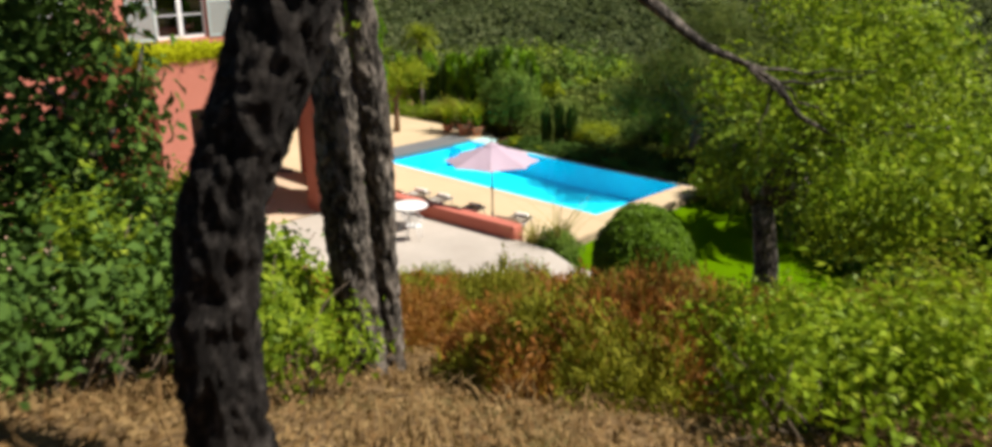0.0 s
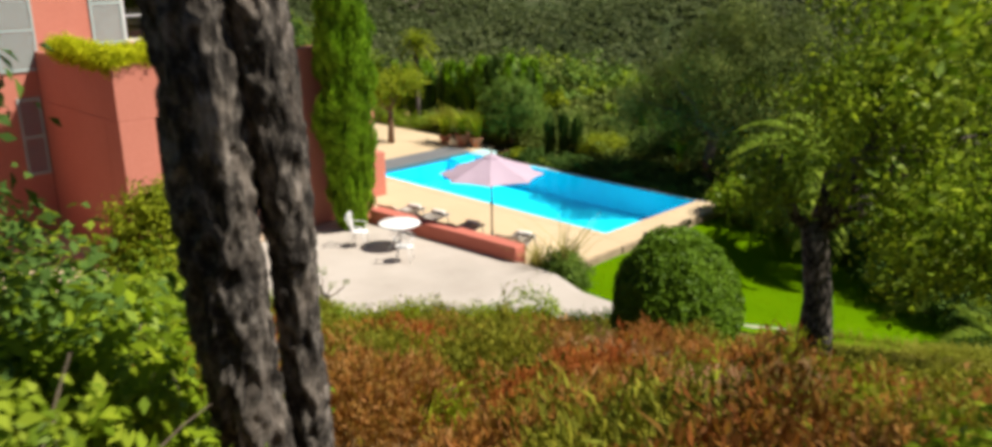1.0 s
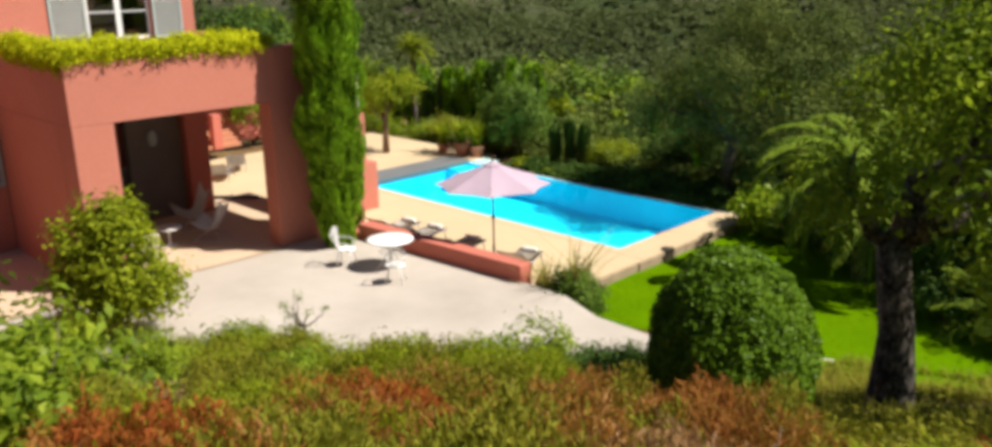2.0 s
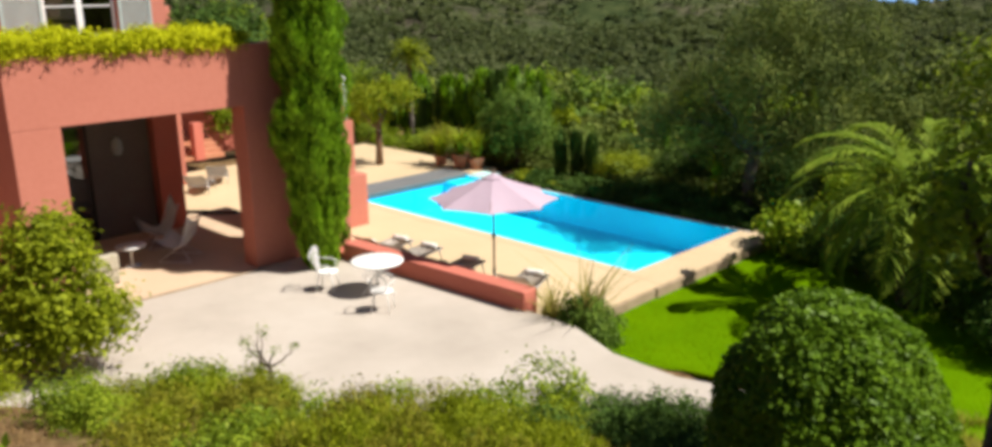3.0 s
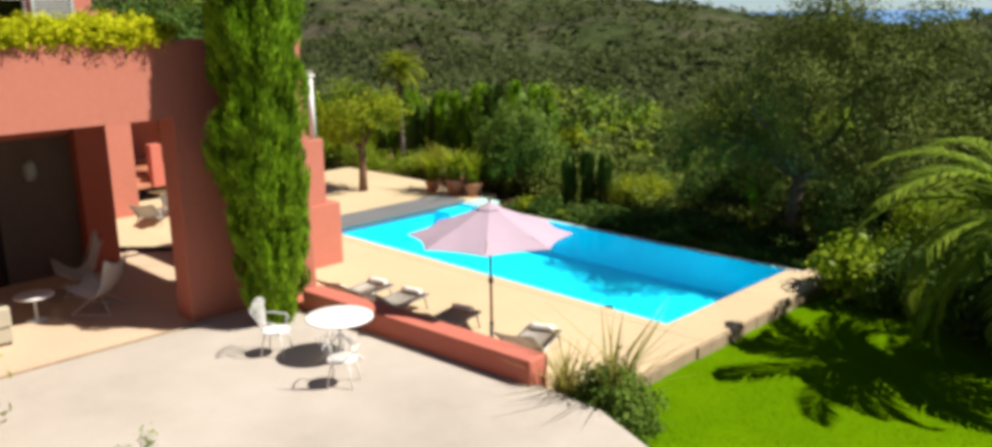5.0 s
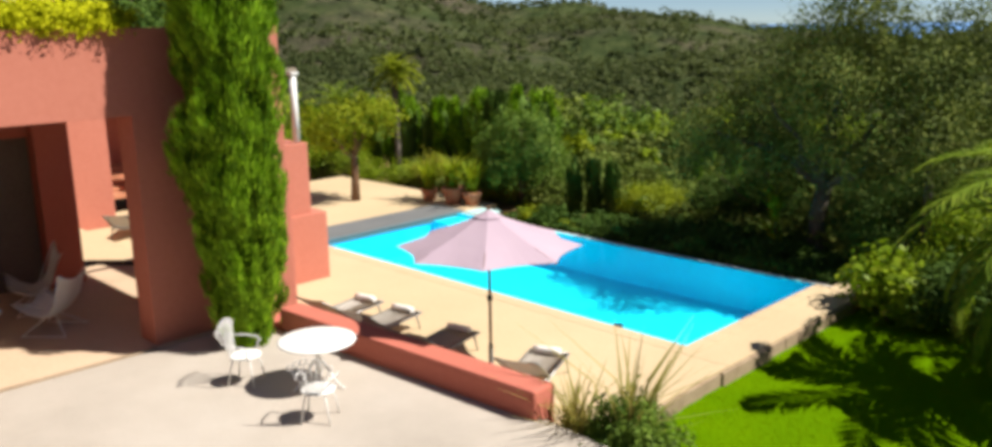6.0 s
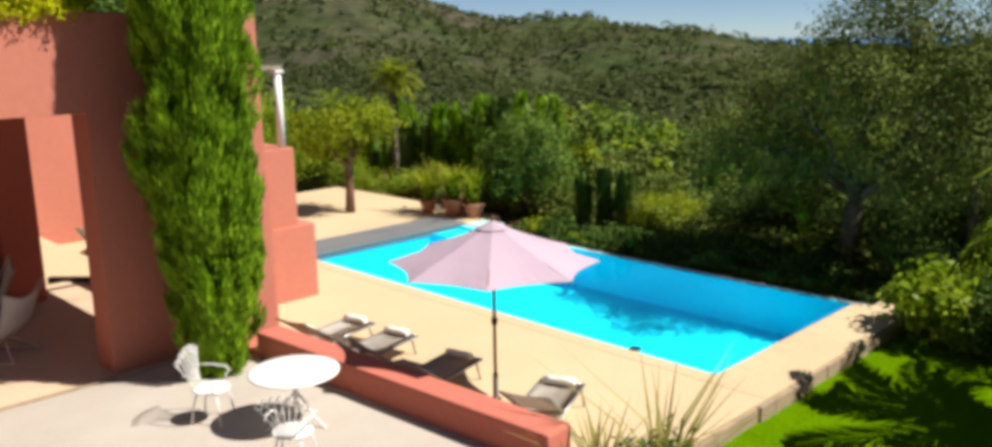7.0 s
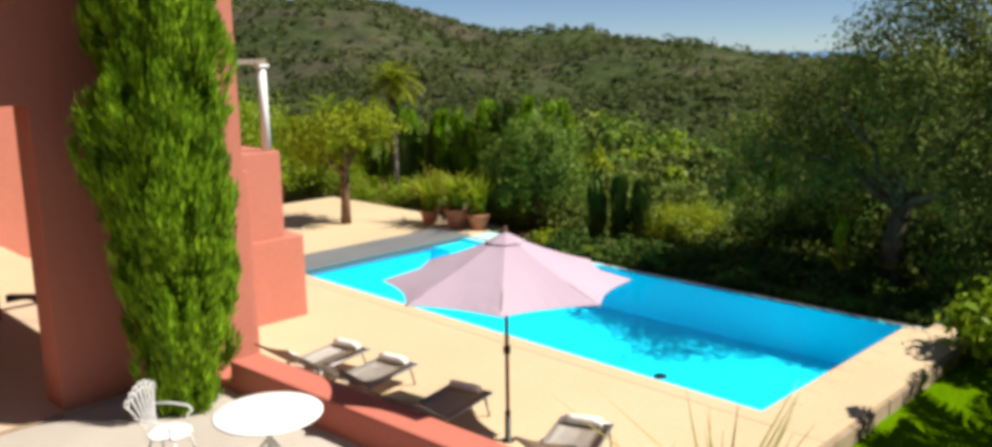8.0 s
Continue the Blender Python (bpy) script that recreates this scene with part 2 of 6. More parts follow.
def glass_material():
    m, nt, bsdf, out = material("dark_window_glass")
    clear = nt.nodes.new("ShaderNodeBsdfTransparent")
    clear.inputs[0].default_value = (0.45, 0.45, 0.43, 1)
    gloss = nt.nodes.new("ShaderNodeBsdfGlossy")
    gloss.inputs["Roughness"].default_value = 0.02
    fr = nt.nodes.new("ShaderNodeFresnel")
    fr.inputs[0].default_value = 2.3
    mx = nt.nodes.new("ShaderNodeMixShader")
    nt.links.new(fr.outputs[0], mx.inputs[0])
    nt.links.new(clear.outputs[0], mx.inputs[1])
    nt.links.new(gloss.outputs[0], mx.inputs[2])
    nt.links.new(mx.outputs[0], out.inputs["Surface"])
    return m


def sea_material():
    m, nt, bsdf, out = material("distant_sea")
    nt.links.new(ramp(nt, noise_tex(nt, 0.004, 3, 0.5), [(0.3, (0.10, 0.24, 0.50)), (0.7, (0.14, 0.30, 0.56))]), bsdf.inputs["Base Color"])
    bsdf.inputs["Roughness"].default_value = 0.5
    return m


def bark_material(name, tone, pale):
    """Cork bark: black furrows between broken ridges, worn pale on top."""
    m, nt, bsdf, out = material(name)
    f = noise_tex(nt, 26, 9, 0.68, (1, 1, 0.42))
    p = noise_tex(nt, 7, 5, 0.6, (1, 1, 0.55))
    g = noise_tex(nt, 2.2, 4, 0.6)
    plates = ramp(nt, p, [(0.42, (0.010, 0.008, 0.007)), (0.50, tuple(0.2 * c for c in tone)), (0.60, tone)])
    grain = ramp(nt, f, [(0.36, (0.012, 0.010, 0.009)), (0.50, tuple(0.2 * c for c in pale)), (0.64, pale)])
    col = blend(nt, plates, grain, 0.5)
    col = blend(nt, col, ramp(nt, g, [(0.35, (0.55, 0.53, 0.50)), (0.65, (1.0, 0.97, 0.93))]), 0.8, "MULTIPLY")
    nt.links.new(col, bsdf.inputs["Base Color"])
    bsdf.inputs["Roughness"].default_value = 0.95
    bsdf.inputs["Specular IOR Level"].default_value = 0.15
    bump(nt, bsdf, f, 1.0, 0.03)
    return m


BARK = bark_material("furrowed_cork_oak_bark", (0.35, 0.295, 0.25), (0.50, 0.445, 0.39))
# darker copy of the bark: the near trunk's deep shade is in its colour
BARK_SHADED = bark_material("shaded_cork_oak_bark", (0.030, 0.024, 0.021), (0.14, 0.125, 0.115))
GROUND, HILLS, WATER, GLASS, SEA = ground_material(), hills_material(), water_material(), glass_material(), sea_material()


# ---- building tools ----
def mesh_object(name, bm, mat):
    me = bpy.data.meshes.new(name)
    bm.to_mesh(me)
    bm.free()
    me.materials.append(mat)
    return new(name, me)


def part(name, bm, mat, parent, label=""):
    ob = mesh_object(name, bm, mat)
    ob.parent = parent
    return tagged(ob, label)


def thing(name, at, label, category, group="", kind="", turn=0.0):
    ob = new(name)
    ob.matrix_world = pose(*at, 0, 0, turn)
    return tagged(ob, label, category, group, kind)


def shape():
    return bmesh.new()


def smooth(bm, on=True):
    for f in bm.faces:
        f.smooth = on
    return bm


def box(bm, lo, hi, bevel=0.0, m=None):
    """A box between two corners, its edges rounded off by bevel."""
    made = bmesh.ops.create_cube(bm, size=1.0)["verts"]
    lo, hi = Vector(lo), Vector(hi)
    for v in made:
        v.co = Vector([lo[i] + (v.co[i] + 0.5) * (hi[i] - lo[i]) for i in range(3)])
    if bevel:
        edges = list({e for v in made for e in v.link_edges})
        made = list({v for f in bmesh.ops.bevel(bm, geom=edges, offset=bevel, segments=2, affect="EDGES", profile=0.6)["faces"] for v in f.verts} | {v for v in made if v.is_valid})
    if m is not None:
        for v in made:
            v.co = m @ v.co
    return bm


def tube(bm, points, radii, sides=8, caps=True, wob=0.0):
    """A round bar along points, its radius changing; wob roughens it."""
    pts = [Vector(p) for p in points]
    if isinstance(radii, (int, float)):
        radii = [radii] * len(pts)
    rings, ref = [], None
    for i, p in enumerate(pts):
        d = (pts[min(i + 1, len(pts) - 1)] - pts[max(i - 1, 0)]).normalized()
        if ref is None:
            ref = d.orthogonal().normalized()
        ref = (ref - d * ref.dot(d)).normalized()
        side = d.cross(ref)
        ring = []
        for k in range(sides):
            a = 2 * math.pi * k / sides
            q = ref * math.cos(a) + side * math.sin(a)
            r = radii[i]
            if wob:
                r *= 1 + wob * noise.noise(Vector((p + q * radii[i])) * (1.2 / max(radii[i], 0.02)))
            ring.append(bm.verts.new(p + q * r))
        rings.append(ring)
    for a, b in zip(rings, rings[1:]):
        for k in range(sides):
            bm.faces.new((a[k], a[(k + 1) % sides], b[(k + 1) % sides], b[k])).smooth = True
    if caps:
        bm.faces.new(rings[0][::-1])
        bm.faces.new(rings[-1])
    return bm


def lathe(bm, profile, sides=24, at=(0, 0, 0)):
    """A turned form: profile of (radius, height)."""
    rings = []
    for r, z in profile:
        rings.append([bm.verts.new((at[0] + r * math.cos(2 * math.pi * k / sides), at[1] + r * math.sin(2 * math.pi * k / sides), at[2] + z)) for k in range(sides)])
    for a, b in zip(rings, rings[1:]):
        for k in range(sides):
            bm.faces.new((a[k], a[(k + 1) % sides], b[(k + 1) % sides], b[k])).smooth = True
    bm.faces.new(rings[0][::-1])
    bm.faces.new(rings[-1])
    return bm


def quads(name, verts, mat):
    """A mesh of loose four-cornered faces from an array of corners."""
    n = len(verts) // 4
    me = bpy.data.meshes.new(name)
    me.vertices.add(n * 4)
    me.vertices.foreach_set("co", np.ascontiguousarray(verts, dtype=np.float32).ravel())
    me.loops.add(n * 4)
    me.loops.foreach_set("vertex_index", np.arange(n * 4, dtype=np.int32))
    me.polygons.add(n)
    me.polygons.foreach_set("loop_start", np.arange(0, n * 4, 4, dtype=np.int32))
    me.update(calc_edges=True)
    me.materials.append(mat)
    return me


def unit(a):
    return a / np.maximum(np.linalg.norm(a, axis=-1, keepdims=True), 1e-6)


def leaves(rng, centres, size, outward=None, wide=0.5, lift=0.25):
    """Corners of one bent, pointed leaf at each centre, facing roughly outward."""
    n = len(centres)
    nor = rng.normal(size=(n, 3))
    if outward is not None:
        nor = unit(nor) * 0.9 + outward
    nor = unit(nor + np.array([0, 0, lift]))
    along = unit(np.cross(nor, rng.normal(size=(n, 3))))
    side = np.cross(nor, along)
    s = (size * rng.uniform(0.6, 1.35, size=(n, 1)))
    w = s * wide
    out = np.empty((n, 4, 3))
    out[:, 0] = centres - along * s * 0.5
    out[:, 1] = centres + side * w * 0.5 + nor * s * 0.08
    out[:, 2] = centres + along * s * 0.5 - nor * s * 0.12
    out[:, 3] = centres - side * w * 0.5 + nor * s * 0.08
    return out.reshape(-1, 3)


def clumps(rng, centre, radii, count, per, spread, hollow=0.55, low=-1.0):
    """Leaf centres in clumps that fill the outer part of an ellipsoid."""
    centre, radii = np.array(centre), np.array(radii)
    d = unit(rng.normal(size=(count * 3, 3)))
    d = d[d[:, 2] > low][:count]
    lump = np.array([0.80 + 0.42 * noise.noise(Vector(v * 2.3 + centre * 0.7)) for v in d])
    r = (hollow + (1 - hollow) * rng.uniform(0, 1, size=len(d)) ** 0.6) * lump * 1.15
    mid = centre + d * radii * r[:, None]
    pts = np.repeat(mid, per, axis=0) + rng.normal(size=(len(d) * per, 3)) * spread
    return pts, unit((pts - centre) / radii)


def foliage(name, rng, lobes, mat, size, per=24, spread=0.16, density=90, wide=0.5, hollow=0.5, low=-1.0, parent=None, label=""):
    """A crown from lobes (centre, radii): one mesh of many leaves."""
    out = []
    for c, r in lobes:
        count = max(6, int(density * (r[0] * r[1] + r[1] * r[2] + r[0] * r[2]) / 3))
        p, o = clumps(rng, c, r, count, per, spread, hollow, low)
        out.append(leaves(rng, p, size, o, wide))
    ob = new(name, quads(name, np.concatenate(out), mat))
    ob.parent = parent
    return tagged(ob, label)


def blades(rng, roots, height, width, lean=0.4, droop=0.3):
    """Two joined quads for each grass blade."""
    n = len(roots)
    a = rng.uniform(0, 2 * math.pi, n)
    d = np.stack([np.cos(a), np.sin(a), np.zeros(n)], 1)
    s = np.stack([-np.sin(a), np.cos(a), np.zeros(n)], 1)
    h = (height * rng.uniform(0.5, 1.3, n))[:, None]
    le = (lean * rng.uniform(0.2, 1.4, n))[:, None]
    up = np.array([0, 0, 1.0])
    mid = roots + d * h * le * 0.4 + up * h * 0.6
    tip = roots + d * h * (le + droop * le) + up * h * (1 - 0.2 * le)
    w = width * 0.5
    out = np.empty((n, 8, 3))
    out[:, 0], out[:, 1], out[:, 2], out[:, 3] = roots - s * w, roots + s * w, mid + s * w * 0.8, mid - s * w * 0.8
    out[:, 4], out[:, 5], out[:, 6], out[:, 7] = mid - s * w * 0.8, mid + s * w * 0.8, tip + s * w * 0.1, tip - s * w * 0.1
    return out.reshape(-1, 3)


def limbs(bm, rng, start, tips, r0, sides=7, wob=0.25):
    """Branches from one point to several, bent on the way."""
    for t in tips:
        a, b = Vector(start), Vector(t)
        n = 6
        pts, rad = [], []
        bow = Vector(rng.normal(size=3)) * (b - a).length * 0.10
        for i in range(n + 1):
            f = i / n
            pts.append(a.lerp(b, f) + bow * math.sin(math.pi * f) + Vector(rng.normal(size=3)) * 0.03 * (b - a).length * (0 < i < n))
            rad.append(r0 * (1 - 0.82 * f))
        tube(bm, pts, rad, sides, True, wob)
    return bm


def sprigs(rng, roots, way, length, width):
    """Slender upright sprigs, each a narrow bent leaf."""
    n = len(roots)
    way = unit(way + rng.normal(size=(n, 3)) * 0.5)
    side = unit(np.cross(way, rng.normal(size=(n, 3))))
    s = length * rng.uniform(0.5, 1.35, (n, 1))
    out = np.empty((n, 4, 3))
    out[:, 0] = roots
    out[:, 1] = roots + way * s * 0.55 + side * width * 0.5
    out[:, 2] = roots + way * s + rng.normal(size=(n, 3)) * 0.02
    out[:, 3] = roots + way * s * 0.55 - side * width * 0.5
    return out.reshape(-1, 3)


# ---- the ground, one sheet out to the horizon ----
RIDGE = [(-180, 2.0), (-60, 0.5), (0, -1.5), (22, -1.5), (26, -1.5), (28.5, -1.2), (31, -0.75), (33, -0.35), (35, -0.2), (37, -0.35), (40.5, 0.1), (45, 0.85), (50, 2.05), (54.5, 3.25), (61, 2.9), (75, 2.4), (120, 2.0), (180, 2.0)]
MID = (-12.0, 18.0)
TERRACE, DECK, LAWN = 0.5, 0.0, -0.30


def step(a, b, x):
    f = np.clip((x - a) / (b - a), 0, 1)
    return f * f * (3 - 2 * f)


def ground_z(x, y):
    """Height of the bare ground: hillside above the terrace, lawn, garden, valley and hills."""
    x, y = np.asarray(x, float), np.asarray(y, float)
    s = (x + 12.5) * 0.63 - (y - 14.8) * 0.77
    s = np.where(s > 22, 22 + (s - 22) * 0.25, s)
    rise = 0.39 * np.log1p(np.exp(np.clip(s * 1.5, -40, 40))) / 1.5
    base = 0.40 + (LAWN - 0.40) * step(17.4, 18.3, y - 0.25 * np.clip(x + 13, 0, 8))
    near = base + rise
    dx, dy = x - MID[0], y - MID[1]
    r = np.hypot(dx, dy)
    az = np.degrees(np.arctan2(-dx, dy))
    elev = np.interp(az, [a for a, _ in RIDGE], [e for _, e in RIDGE])
    crest = 6 + 1100 * np.tan(np.radians(elev))
    valley = np.where(s > 0, near, -13.0)
    far = valley + (crest - valley) * step(110, 1100, r) ** 1.15
    far = np.where(r > 1100, crest - (r - 1100) * 0.045, far)
    far = np.maximum(far, -75)
    f = step(24, 130, r)
    return near * (1 - f) + far * f


def rough(x, y, r):
    spur = (abs(noise.noise(Vector((x * 0.0045, y * 0.0045, 11.0)))) * 40 - 5 + noise.noise(Vector((x * 0.016, y * 0.016, 2.0))) * 5) * max(0.0, min(1.0, (r - 140) / 160)) * max(0.0, min(1.0, (1000 - r) / 300))
    big = noise.noise(Vector((x * 0.004, y * 0.004, 3.1))) * min(r, 1500) * 0.006 + noise.noise(Vector((x * 0.013, y * 0.013, 7.7))) * min(r, 900) * 0.010
    return spur + big * max(0.0, min(1.0, (r - 70) / 200)) + noise.noise(Vector((x * 0.8, y * 0.8, 1.0))) * 0.07 + noise.noise(Vector((x * 0.25, y * 0.25, 5.0))) * 0.12


def build_ground():
    radii = [0.5 * i for i in range(1, 72)]
    while radii[-1] < 4700:
        radii.append(radii[-1] * 1.065)
    n = 400
    bm = shape()
    mid = bm.verts.new((MID[0], MID[1], float(ground_z(*MID))))
    rings = []
    for r in radii:
        ring = []
        for k in range(n):
            a = 2 * math.pi * k / n
            x, y = MID[0] + r * math.sin(a), MID[1] + r * math.cos(a)
            z = float(ground_z(x, y))
            flat = x < -15.9 or (y > 17.6 and r < 16)
            z += rough(x, y, r) * (0.25 if flat and r < 28 else 1.0)
            if -36.5 < x < -16.35 and 18.1 < y < 28.7:
                z = -1.9
            elif -23.2 < x < -11 and 5 < y < 17.6 and z < 0.75:
                z = min(z, 0.44)
            elif x <= -22.5 and r < 40 and y < 28.7:
                z = min(z, 0.3)
            ring.append(bm.verts.new((x, y, z)))
        rings.append(ring)
    for k in range(n):
        bm.faces.new((mid, rings[0][(k + 1) % n], rings[0][k]))
    for i, (a, b) in enumerate(zip(rings, rings[1:])):
        for k in range(n):
            f = bm.faces.new((a[k], a[(k + 1) % n], b[(k + 1) % n], b[k]))
            f.smooth = True
            f.material_index = 1 if radii[i] > 75 else 0
    bmesh.ops.recalc_face_normals(bm, faces=bm.faces)
    ob = mesh_object("ground", bm, GROUND)
    ob.data.materials.append(HILLS)
    return tagged(ob, "dry hillside ground rolling down to wooded valley and hills", "ground", kind="structure")


build_ground()

bm = shape()
ring = [bm.verts.new((MID[0] + 4900 * math.sin(2 * math.pi * i / 96), MID[1] + 4900 * math.cos(2 * math.pi * i / 96), -21)) for i in range(96)]
bm.faces.new(ring[::-1])
tagged(mesh_object("sea", bm, SEA), "calm blue sea on the far horizon", "sea", kind="structure")


def slab(name, outline, top, depth, mat, label, category):
    """A thick flat piece with a free outline."""
    bm = shape()
    up = [bm.verts.new((x, y, top)) for x, y in outline]
    dn = [bm.verts.new((x, y, top - depth)) for x, y in outline]
    bm.faces.new(up)
    bm.faces.new(dn[::-1])
    n = len(outline)
    for i in range(n):
        bm.faces.new((up[i], dn[i], dn[(i + 1) % n], up[(i + 1) % n]))
    bmesh.ops.recalc_face_normals(bm, faces=bm.faces)
    return tagged(mesh_object(name, bm, mat), label, category, kind="structure")


# gravel terrace and the path that leads from it along the lawn
slab("terrace", [(-22.85, 5.0), (-22.85, 17.34), (-16.15, 17.80), (-14.9, 17.75), (-13.6, 17.25), (-12.2, 17.2), (-10.6, 17.7), (-9.0, 18.6), (-8.5, 17.7), (-10.2, 16.7), (-12.3, 15.4), (-15.0, 12.6), (-18.5, 9.0), (-20.5, 5.0)],
     TERRACE, 0.65, GRAVEL, "pale fine gravel terrace between house and pool", "terrace")
# stone floor of the porch
slab("porch_floor", [(-29.2, 6.0), (-29.2, 18.0), (-24.0, 18.0), (-22.87, 17.3), (-22.87, 6.0)], TERRACE + 0.012, 0.6, PORCH_STONE, "pale stone floor of the covered porch", "floor")
slab("rear_terrace", [(-42.0, 8.0), (-42.0, 18.2), (-29.35, 18.2), (-29.35, 8.0)], TERRACE - 0.10, 0.6, CREAM, "sunlit cream stone terrace behind the porch", "terrace")

# pool deck with the basin cut out of it
PX0, PX1, PY0, PY1, FLOOR_Z = -29.0, -17.04, 22.61, 27.88, -1.02
deck = thing("pool_deck", (0, 0, 0), "cream stone pool deck with raised edge beside the lawn", "deck", kind="structure")
for nm, lo, hi in (("paving", (-37.5, 17.83, -1.7), (-15.98, PY0 - 0.33, DECK)), ("paving", (PX1 + 0.33, PY0 - 0.326, -1.7), (-15.98, 29.0, DECK)), ("paving", (-37.5, PY0 - 0.326, -1.7), (PX0 - 1.28, 29.6, DECK)), ("paving", (PX0 - 1.276, PY1 + 0.26, -1.7), (PX0 + 0.11, 29.6, DECK)), ("paving", (PX0 - 1.276, PY0 - 0.326, -1.7), (PX0 - 0.31, PY1 + 0.256, -0.06))):
    part(nm, box(shape(), lo, hi, 0.012), CREAM, deck)


def coping(a, b, y0, y1, axis):
    n = max(1, round((b - a) / 0.59))
    w = (b - a) / n
    for i in range(n):
        lo, hi = a + i * w + 0.003, a + (i + 1) * w - 0.003
        c = box(shape(), (lo, y0, -0.06), (hi, y1, 0.004), 0.004) if axis == "x" else box(shape(), (y0, lo, -0.06), (y1, hi, 0.006), 0.008)
        part("coping_stone", c, CREAM, deck)


coping(PX0 - 0.33, PX1 + 0.33, PY0 - 0.33, PY0 + 0.02, "x")
coping(PY0, PY1, PX1, PX1 + 0.33, "y")
rng = np.random.default_rng(5)
y = 18.0
while y < 28.6:
    w = rng.uniform(0.35, 0.7)
    part("edge_stone", box(shape(), (-15.985, y, -0.75), (-15.93 + rng.uniform(0, 0.05), y + w - 0.010, -0.03 - rng.uniform(0, 0.02)), 0.012), EDGE_STONE, deck)
    y += w

pool = thing("swimming_pool", (0, 0, 0), "rectangular turquoise swimming pool with clear water", "pool", kind="structure")
part("pool_floor", box(shape(), (PX0 - 0.1, PY0 - 0.1, FLOOR_Z - 0.2), (PX1 + 0.1, PY1 + 0.1, FLOOR_Z)), POOL_LINING, pool)
for lo, hi in (((PX0 - 0.3, PY0 - 0.3, FLOOR_Z), (PX1 + 0.3, PY0, -0.062)), ((PX0 - 0.3, PY1, FLOOR_Z), (PX1 + 0.3, PY1 + 0.14, -0.055)),
               ((PX0 - 0.3, PY0 + 0.002, FLOOR_Z), (PX0, PY1 - 0.002, -0.062)), ((PX1, PY0 + 0.002, FLOOR_Z), (PX1 + 0.3, PY1 - 0.002, -0.062))):
    part("pool_wall", box(shape(), lo, hi), POOL_LINING, pool)
part("overflow_rim", box(shape(), (PX0 - 0.3, PY1 + 0.142, -0.5), (PX1 + 0.3, PY1 + 0.24, -0.045), 0.01), WHITE_PAINT, pool, "pale rim of the infinity edge")
bm = shape()
bmesh.ops.create_grid(bm, x_segments=1, y_segments=1, size=0.5)
for v in bm.verts:
    v.co = Vector((PX0 + (v.co.x + 0.5) * (PX1 - PX0), PY0 + (v.co.y + 0.5) * (PY1 + 0.10 - PY0), -0.052))
water = part("water", bm, WATER, pool, "clear still water")
water.visible_shadow = False
part("floor_drain", lathe(shape(), [(0.0, 0), (0.13, 0.0), (0.13, 0.02), (0.11, 0.03), (0.0, 0.03)], 16, (-20.35, 25.0, FLOOR_Z + 0.001)), DARK_METAL, pool, "dark round floor drain")
part("pool_step", box(shape(), (PX0 + 0.002, PY1 - 1.0, FLOOR_Z), (PX0 + 0.7, PY1 - 0.004, -0.12), 0.02), POOL_LINING, pool)
cover = thing("pool_cover_box", (0, 0, 0), "long grey boarded housing of the pool cover", "pool cover", kind="structure")
for i in range(7):
    part("board", box(shape(), (PX0 - 1.26 + 0.196 * i, PY0 - 0.3, -0.04), (PX0 - 1.08 + 0.196 * i, PY1 + 0.25, 0.03), 0.006), COVER, cover)
# board added for the shaded strip below the cover's overhang
part("shade_strip", box(shape(), (PX0 + 0.02, PY0 + 0.004, -0.16), (PX0 + 0.06, PY1 - 0.01, -0.045), 0.004), COVER, cover)
part("corner_ledge", box(shape(), (PX0 + 0.12, PY1 + 0.245, -0.5), (PX0 + 0.95, PY1 + 1.05, -0.01), 0.02), PALE_AQUA, pool, "pale aqua corner ledge of the pool")

# low red wall between terrace and deck
low = thing("low_wall", (0, 0, 0), "low red rendered wall along the terrace edge", "wall", kind="structure")
m = pose(-22.1, 17.30, 0, 0, 0, 3.6)
part("masonry", box(shape(), (0, 0, -0.4), (5.86, 0.46, 0.92), 0.045, m), RED_DEEP, low)
part("plinth", box(shape(), (-0.9, 0.02, -0.4), (-0.004, 0.42, 0.60), 0.03, m), RED_DEEP, low)

# ---- the house ----
house = thing("house", (0, 0, 0), "red rendered villa with covered porch and planted balcony", "house")


def wall(lo, hi, mat=RED, name="wall", bevel=0.025, parent=None):
    return part(name, box(shape(), lo, hi, bevel), mat, parent or house)


XF = -23.0
wall((-23.60, 15.42, 0.0), (XF, 18.2, 5.85), name="pier", bevel=0.006)
wall((-23.6, 10.40, 4.45), (XF, 15.419, 5.85), name="balcony_parapet", bevel=0.004)
wall((-23.85, 10.40, 0.0), (XF - 0.003, 11.35, 4.447), name="pier")
wall((-28.3, 10.40, 4.45), (-23.603, 10.75, 5.85), name="balcony_parapet")
wall((-28.3, 10.753, 4.46), (-23.603, 18.2, 4.85), PALE_WALL, "porch_ceiling", 0.0)
wall((-28.6, 15.42, 0.3), (-28.0, 16.12, 4.457), RED_DEEP, "pillar")
wall((-28.6, 10.40, 3.70), (-28.3, 15.417, 4.457), RED_DEEP, "lintel")
wall((-28.3, 10.40, 0.0), (-23.853, 10.7, 4.447), RED, "side_wall")
wall((-28.3, 18.21, 0.0), (-23.4, 18.5, 3.3), RED, "stair_wall")
# upper storey, set back, with openings for doors
UX = -28.3
